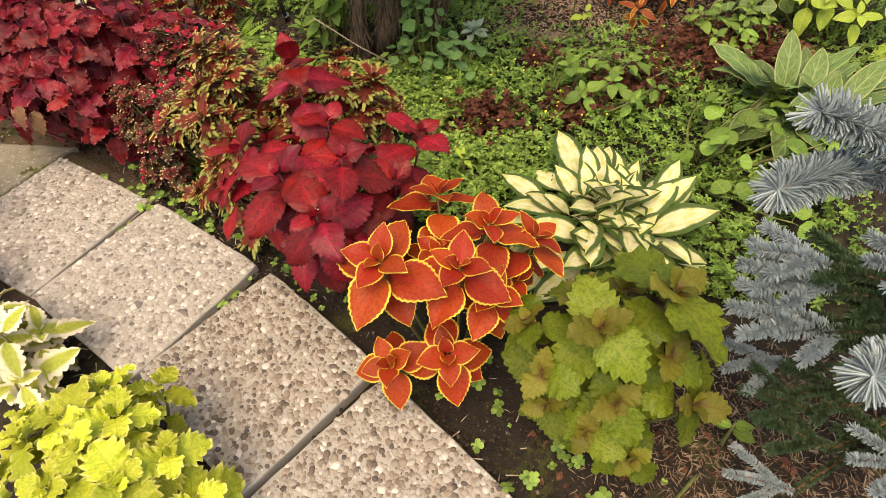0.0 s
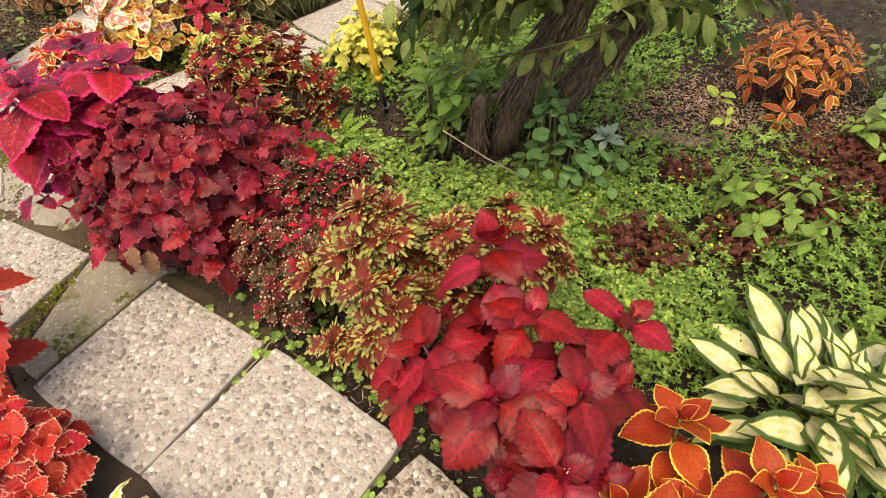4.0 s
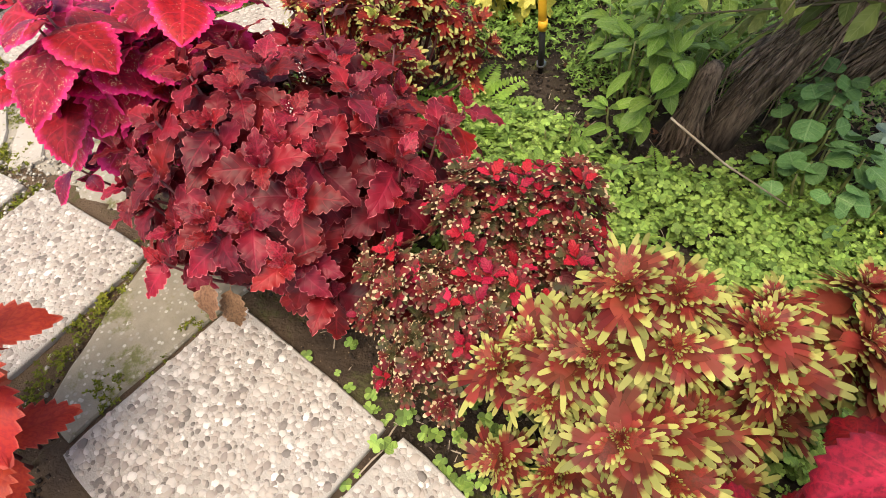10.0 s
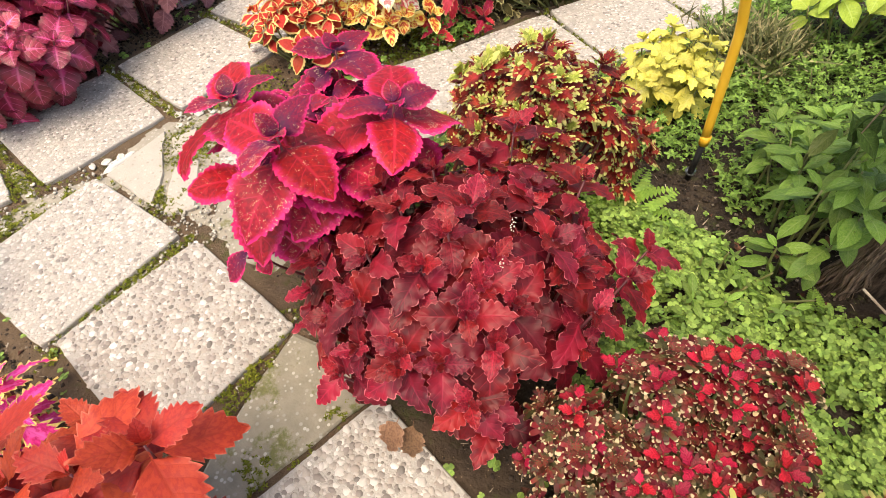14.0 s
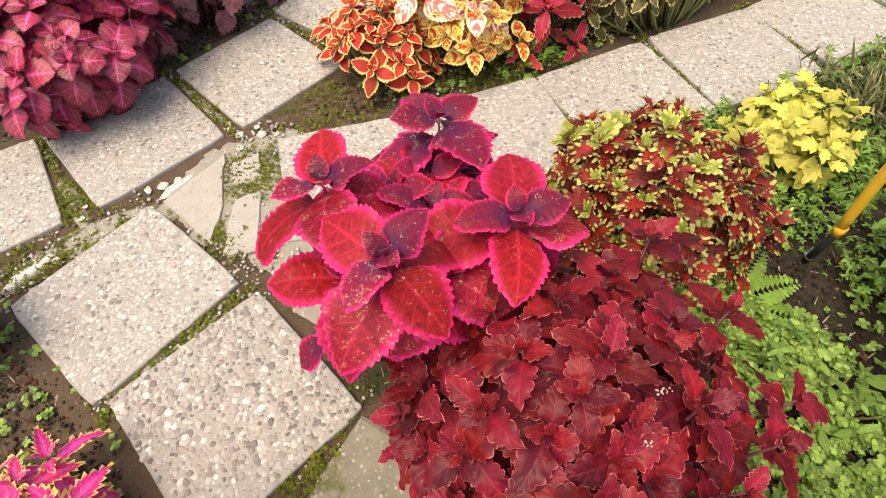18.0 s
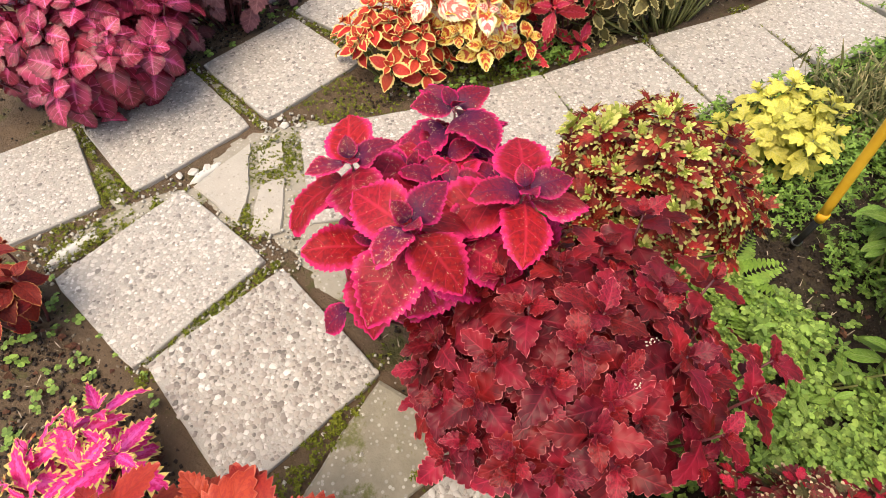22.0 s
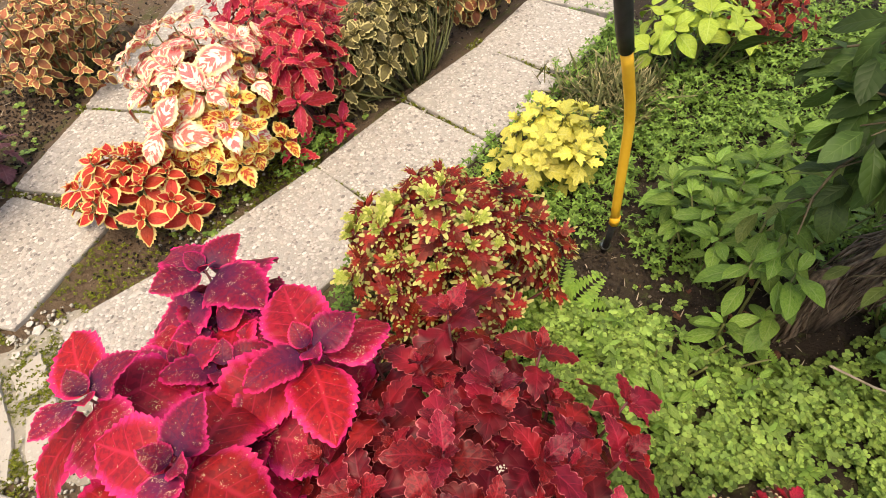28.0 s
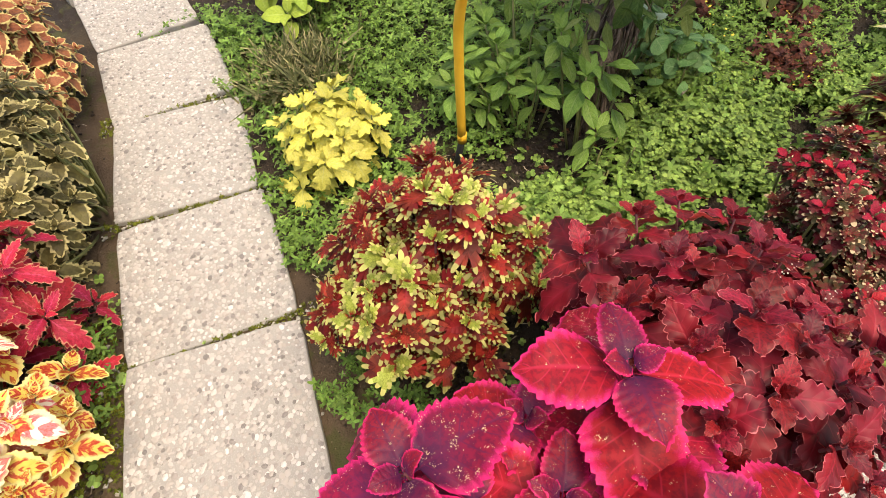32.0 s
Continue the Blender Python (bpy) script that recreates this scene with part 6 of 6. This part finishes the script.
def green(x, y):
    return np.maximum.reduce([soft(x, y, -0.45, 3.40, 0.60, 0.60), soft(x, y, -0.05, 3.3, 0.6, 0.7), soft(x, y, 0.35, 2.25, 0.55, 0.42), soft(x, y, -0.75, 3.95, 0.26, 0.5), 0.7 * soft(x, y, 0.9, 2.3, 0.7, 0.6), soft(x, y, -0.78, 3.55, 0.30, 0.6), soft(x, y, -0.86, 4.0, 0.2, 0.5), 0.8 * soft(x, y, -1.02, 3.0, 0.3, 0.16), 0.8 * soft(x, y, -0.62, 2.9, 0.2, 0.2), soft(x, y, -1.62, 2.45, 0.14, 0.12), soft(x, y, -1.62, 2.64, 0.12, 0.14), soft(x, y, -1.33, 3.08, 0.14, 0.16), soft(x, y, -1.20, 3.30, 0.14, 0.16), soft(x, y, -1.04, 3.52, 0.16, 0.18), soft(x, y, -0.92, 3.75, 0.16, 0.18), 0.9 * soft(x, y, 0.2, 3.9, 0.8, 0.7), 0.8 * soft(x, y, 0.5, 1.75, 0.5, 0.3), 0.8 * soft(x, y, -1.95, 3.25, 0.16, 0.2), 0.9 * soft(x, y, 1.1, 1.55, 0.5, 0.5), 0.7 * soft(x, y, 1.6, 2.4, 0.5, 0.5), 0.6 * soft(x, y, 1.8, 3.0, 0.5, 0.4), 0.5 * soft(x, y, 0.35, 2.62, 0.4, 0.2)])


def bronze(x, y):
    return np.maximum.reduce([soft(x, y, 0.27, 2.07, 0.19, 0.17), soft(x, y, 0.60, 2.16, 0.15, 0.13), 0.8 * soft(x, y, 0.47, 2.5, 0.10, 0.10), soft(x, y, 1.25, 2.62, 0.4, 0.28), soft(x, y, 0.85, 2.35, 0.2, 0.15)])


def stray(x, y):
    return np.maximum.reduce([0.8 * soft(x, y, -0.85, 1.50, 0.4, 0.35), 0.3 * soft(x, y, -2.6, 1.35, 0.6, 0.3), 0.4 * soft(x, y, -0.3, 1.35, 0.4, 0.3), 0.5 * soft(x, y, -0.95, 2.5, 0.25, 0.25), 0.6 * soft(x, y, -0.74, 2.66, 0.36, 0.24), 0.6 * soft(x, y, -2.75, 1.3, 0.3, 0.2), 0.3 * soft(x, y, -2.1, 3.1, 0.5, 0.6), 0.2 * soft(x, y, 0.45, 0.75, 0.4, 0.3), 0.2 * soft(x, y, -3.3, 3.3, 0.5, 0.8), 0.25 * soft(x, y, -0.65, 2.66, 0.4, 0.25), 0.35 * soft(x, y, -1.35, 2.35, 0.4, 0.25)])


carpet("clover", "bright green clover carpet between the coleus and the shrub", "clover", CLOVER, TRI, 66000, lambda x, y: bright(x, y) * (1 - bronze(x, y)), (-1.3, 0.7, 1.4, 3.0), 0.006, 0.085, (0.26, 0.76), 0.5, 7.0, 0.46)
carpet("chickweed", "low green weeds covering the soil", "weeds", CHICK, QUAD, 110000, lambda x, y: green(x, y) * (1 - 0.9 * bronze(x, y)), (-2.2, 2.3, 1.3, 4.8), 0.01, 0.10, (0.4, 1.0), 0.7, 4.0, 0.38)
carpet("bronze_clover", "dark bronze-leaved clover patches", "clover", BRONZE, sprig(3, 0.019, 0.020), 20000, bronze, (-0.1, 1.8, 1.7, 3.1), 0.03, 0.11, (0.5, 1.0), 0.7, 6.0, 0.3)
carpet("seedlings", "scattered green seedlings on bare soil", "seedlings", CLOVER, TRI, 24000, stray, (-4.0, 1.4, 0.3, 4.2), 0.010, 0.035, (0.3, 0.95), 0.4, 7.0, 0.38)
carpet("weeds", "larger mixed green weeds", "weeds", CHICK, SIX, 5000, lambda x, y: np.maximum(green(x, y), 0.5 * bright(x, y)), (-1.2, 1.7, 1.6, 4.6), 0.03, 0.11, (0.6, 1.3), 0.8, 5.0, 0.5)


def strip_data(length, width):
    v = np.array([(-width, 0, 0), (width, 0, 0), (-width * 0.9, length * 0.5, width * 0.5), (width * 0.9, length * 0.5, width * 0.3), (-width * 0.2, length, 0), (width * 0.2, length, 0)])
    return v, np.array([(0, 1, 3, 2), (2, 3, 5, 4)]), np.array([(1, 0), (1, 0), (0.5, 0.5), (0.5, 0.5), (1, 1), (1, 1)], float)


tagged(link_mesh("grass_tuft", (lambda k: scatter("grass_tuft", TUFT, strip_data(0.12, 0.005), np.stack([nrng.normal(-0.76, 0.085, k), nrng.normal(3.62, 0.08, k), np.full(k, -0.03) + nrng.uniform(0, 0.10, k)], 1), random_turns(nrng, k, 1.2), nrng.uniform(0.6, 1.1, k)))(2400)), "dark tuft of narrow striped blades", "grass", kind="stuff")


def mulch(x, y):
    return np.maximum.reduce([soft(x, y, 0.55, 3.0, 0.6, 0.4), 0.8 * soft(x, y, 1.3, 2.9, 0.7, 0.6), 0.7 * soft(x, y, 0.95, 2.6, 0.4, 0.3), 0.05 * soft(x, y, 1.1, 0.85, 0.5, 0.4)])


def crumbs(x, y):
    return np.maximum.reduce([0.35 * soft(x, y, -0.6, 2.7, 0.5, 0.3), 0.5 * soft(x, y, 1.1, 0.85, 0.5, 0.45), 0.3 * soft(x, y, -2.5, 1.3, 0.6, 0.3), 0.8 * soft(x, y, -0.6, 1.4, 0.7, 0.3), 0.3 * soft(x, y, -2.2, 3.1, 0.6, 0.6), 0.2 + 0 * x])


carpet("bark_mulch", "brown bark chips and dead leaves", "mulch", MULCH, strip_data(0.018, 0.0032), 60000, mulch, (-0.2, 1.9, 0.3, 3.8), 0.002, 0.02, (0.5, 1.4), 0.4, 5.0, 0.2)
carpet("litter", "dry stalks and leaf litter on the soil", "litter", TWIG, strip_data(0.024, 0.0013), 22000, crumbs, (-4.2, 1.8, 0.2, 4.6), 0.003, 0.012, (0.4, 1.5), 0.3, 5.0, 0.3)
DEAD = leaf_material("dead_leaf", (0.15, 0.065, 0.04), (0.085, 0.036, 0.022), island=True, vary=0.5, rough=0.8)
carpet("dead_leaves", "small brown fallen leaves on the soil", "litter", DEAD, leaf_data(0.035, 0.02, teeth=3, depth=0.05, droop=0.9, fold=0.5, across=1), 6500, lambda x, y: np.maximum.reduce([soft(x, y, -2.4, 1.3, 0.8, 0.4), 0.5 * soft(x, y, 0.6, 3.0, 0.7, 0.5), 0.8 * soft(x, y, 1.0, 0.75, 0.6, 0.5), 0.35 * soft(x, y, -0.6, 2.65, 0.5, 0.3), 0.3 * soft(x, y, -0.7, 1.45, 0.5, 0.3), 0.25 * soft(x, y, -2.2, 3.1, 0.5, 0.5)]), (-3.3, 1.6, 0.3, 3.6), 0.004, 0.012, (0.5, 1.2), 0.4, 5.0, 0.2)
carpet("needle_litter", "fallen brown spruce needles", "litter", MULCH, strip_data(0.02, 0.0009), 14000, lambda x, y: soft(x, y, 1.1, 0.8, 0.5, 0.45), (0.5, 1.7, 0.2, 1.4), 0.003, 0.02, (0.6, 1.3), 0.3, 5.0, 0.2)


CLOD = Nodes("soil_crumb")
_r = CLOD.tree.nodes.new("ShaderNodeNewGeometry").outputs["Random Per Island"]
_c = CLOD.mix(CLOD.step(_r, 0.0, 0.85), (0.011, 0.007, 0.005), (0.058, 0.037, 0.023))
_c = CLOD.mix(CLOD.step(_r, 0.93, 0.97), _c, (0.34, 0.28, 0.21))
CLOD = CLOD.finish(CLOD.mix(CLOD.noise(200.0, 2.0), _c, (0.03, 0.02, 0.014)), 0.95)


def lump_data(seed):
    """A rough six-sided crumb one centimetre across."""
    r = random.Random(seed)
    v = [(x * 0.005 * r.uniform(0.6, 1.2), y * 0.005 * r.uniform(0.6, 1.2), z * 0.004 * r.uniform(0.5, 1.1)) for z in (-1, 1) for x, y in ((-1, -1), (1, -1), (1, 1), (-1, 1))]
    return np.array(v), np.array([(3, 2, 1, 0), (4, 5, 6, 7), (0, 1, 5, 4), (1, 2, 6, 5), (2, 3, 7, 6), (3, 0, 4, 7)]), np.zeros((8, 2))


def bare(x, y):
    return np.maximum.reduce([soft(x, y, 0.6, 0.7, 0.8, 0.5), soft(x, y, -0.6, 1.42, 0.8, 0.4), soft(x, y, -0.7, 2.7, 0.6, 0.4), soft(x, y, -2.5, 1.25, 0.8, 0.4), soft(x, y, -2.2, 3.1, 0.7, 0.8), soft(x, y, -1.3, 2.3, 0.5, 0.35), soft(x, y, -3.5, 3.2, 0.6, 1.2), soft(x, y, 0.7, 2.9, 0.8, 0.5), soft(x, y, -1.4, 1.0, 1.0, 0.3), 0.15 + 0 * x])


carpet("soil_crumbs", "loose crumbs of dark soil and grit", "soil", CLOD, lump_data(3), 110000, bare, (-4.2, 1.9, 0.1, 4.6), -0.001, 0.010, (0.25, 1.1), 0.6, 5.0, 0.12)


def crossing(x, y):
    """One in the joints, where two slabs of the far paths are near."""
    hits = np.zeros(len(x))
    for cx, cy, turn, sx, sy in SLABS[4:]:
        c, s = math.cos(radians(turn)), math.sin(radians(turn))
        u, v = (x - cx) * c + (y - cy) * s, -(x - cx) * s + (y - cy) * c
        hits += (abs(u) < sx / 2 + 0.045) & (abs(v) < sy / 2 + 0.045)
    return 1.0 * (hits > 1)


def joint_moss(x, y):
    return np.maximum.reduce([soft(x, y, -2.74, 1.84, 0.16, 0.16), soft(x, y, -2.45, 2.0, 0.1, 0.1), soft(x, y, -2.90, 1.64, 0.14, 0.12), soft(x, y, -2.56, 2.28, 0.14, 0.16), soft(x, y, -3.0, 1.86, 0.14, 0.14), soft(x, y, -2.33, 1.66, 0.06, 0.3), soft(x, y, -1.775, 1.57, 0.05, 0.30), soft(x, y, -1.60, 1.42, 0.05, 0.07), 0.8 * soft(x, y, -1.50, 1.55, 0.04, 0.16), 0.6 * soft(x, y, -2.98, 2.45, 0.2, 0.08), 0.35 * soft(x, y, -2.75, 2.98, 0.3, 0.12), 0.8 * crossing(x, y), 0.6 * soft(x, y, -2.05, 3.05, 0.3, 0.5), 0.4 * soft(x, y, -2.5, 2.62, 0.3, 0.25)])


CHIPS = plain_material("pale_mortar_grit", (0.26, 0.235, 0.19), (0.62, 0.58, 0.51), 0.9, 90.0)


def grit(x, y):
    return np.maximum.reduce([crossing(x, y), soft(x, y, -2.74, 1.84, 0.2, 0.2), soft(x, y, -2.62, 2.40, 0.16, 0.14), soft(x, y, -2.92, 1.62, 0.16, 0.2), 0.7 * soft(x, y, -2.4, 2.0, 0.3, 0.25), 0.25 * soft(x, y, -1.74, 1.58, 0.10, 0.3), 0.2 * soft(x, y, -2.1, 2.9, 0.4, 0.5)])


carpet("mortar_grit", "pale grit and crumbs of mortar in the joints of the path", "grit", CHIPS, lump_data(8), 34000, grit, (-3.5, -1.0, 0.9, 4.3), 0.010, 0.024, (0.3, 1.3), 0.6, 8.0, 0.3, 0.002)
MOSS = leaf_material("yellow_green_moss", (0.16, 0.17, 0.02), (0.10, 0.12, 0.015), island=True, vary=0.4, rough=0.8)
carpet("moss", "yellow-green moss in the joints of the path", "moss", MOSS, sprig(4, 0.006, 0.004), 120000, joint_moss, (-3.4, -1.0, 1.1, 4.3), 0.018, 0.030, (0.7, 1.6), 0.8, 9.0, 0.42, 0.004)


def pebble(name, x, y, size, seed):
    rng = random.Random(seed)
    bm = bmesh.new()
    bmesh.ops.create_icosphere(bm, subdivisions=2, radius=size * 0.7)
    for v in bm.verts:
        v.co *= 1 + 0.55 * noise.noise(v.co * (1.6 / size) + Vector((seed * 3.7, 0, 0)))
        v.co.z = max(-0.4, min(0.35, v.co.z / size)) * size * 0.5
    mesh = bpy.data.meshes.new(name)
    bm.to_mesh(mesh)
    bm.free()
    mesh.materials.append(PEBBLE)
    ob = link_mesh(name, mesh, None, pose(x, y, -0.008, 0, 0, rng.uniform(0, 360)))
    ob.scale = (rng.uniform(0.85, 1.15), rng.uniform(0.75, 1.05), 0.9)
    tagged(ob, "white chip of stone in the path joint", "stone", "white stones in the joints")


for i, (x, y, size) in enumerate([(-2.77, 2.11, 0.024), (-2.80, 2.07, 0.026), (-2.83, 2.03, 0.022), (-2.74, 2.39, 0.024), (-2.69, 2.34, 0.022), (-2.67, 2.43, 0.026), (-2.62, 2.46, 0.017), (-2.71, 2.45, 0.018), (-2.93, 1.83, 0.02), (-2.96, 1.87, 0.014), (-2.86, 1.68, 0.02), (-2.80, 1.80, 0.012), (-2.66, 2.30, 0.014), (-2.99, 1.92, 0.012), (-1.49, 1.44, 0.010), (-1.52, 1.36, 0.012)]):
    pebble("stone", x, y, size, i)


# ---- flowers ----
def flower_spike(parent_name, x, y, z, n):
    bm = bmesh.new()
    rng = random.Random(n)
    for i in range(n):
        m = Matrix.Translation((0.004 * math.cos(i * 2.4), 0.004 * math.sin(i * 2.4), 0.0045 * i)) @ Matrix.Diagonal((1, 1, 0.8, 1))
        bmesh.ops.create_icosphere(bm, subdivisions=1, radius=rng.uniform(0.0014, 0.0026) * (1 - 0.4 * i / n), matrix=m)
    mesh = bpy.data.meshes.new("flower_spike")
    bm.to_mesh(mesh)
    bm.free()
    mesh.materials.append(PETAL)
    root = parent_name.location
    link_mesh("flower_spike", mesh, parent_name, pose(x - root[0], y - root[1], z - root[2], 12, 8, 0), "short spike of whitish buds")


PETAL = plain_material("white_bud", (0.45, 0.36, 0.28), (0.62, 0.54, 0.44), 0.6)
for x, y, z, n in ((-1.178, 1.955, 0.535, 14), (-1.165, 1.87, 0.53, 8)):
    flower_spike(burgundy, x, y, z, n)
for x, y, z, n in ((0.035, 1.21, 0.54, 4), (-0.015, 1.06, 0.53, 4)):
    flower_spike(crimson, x, y, z, n)
OXALIS = plain_material("yellow_petal", (0.75, 0.55, 0.04), (0.85, 0.66, 0.08), 0.6)
carpet("clover_flowers", "tiny yellow clover flowers", "flowers", OXALIS, sprig(5, 0.005, 0.004), 260, lambda x, y: np.maximum(bronze(x, y), 0.5 * soft(x, y, 0.5, 2.2, 0.5, 0.4)), (0.0, 1.2, 1.8, 2.8), 0.08, 0.11, (0.8, 1.2), 0.6, 5.0, 0.1)
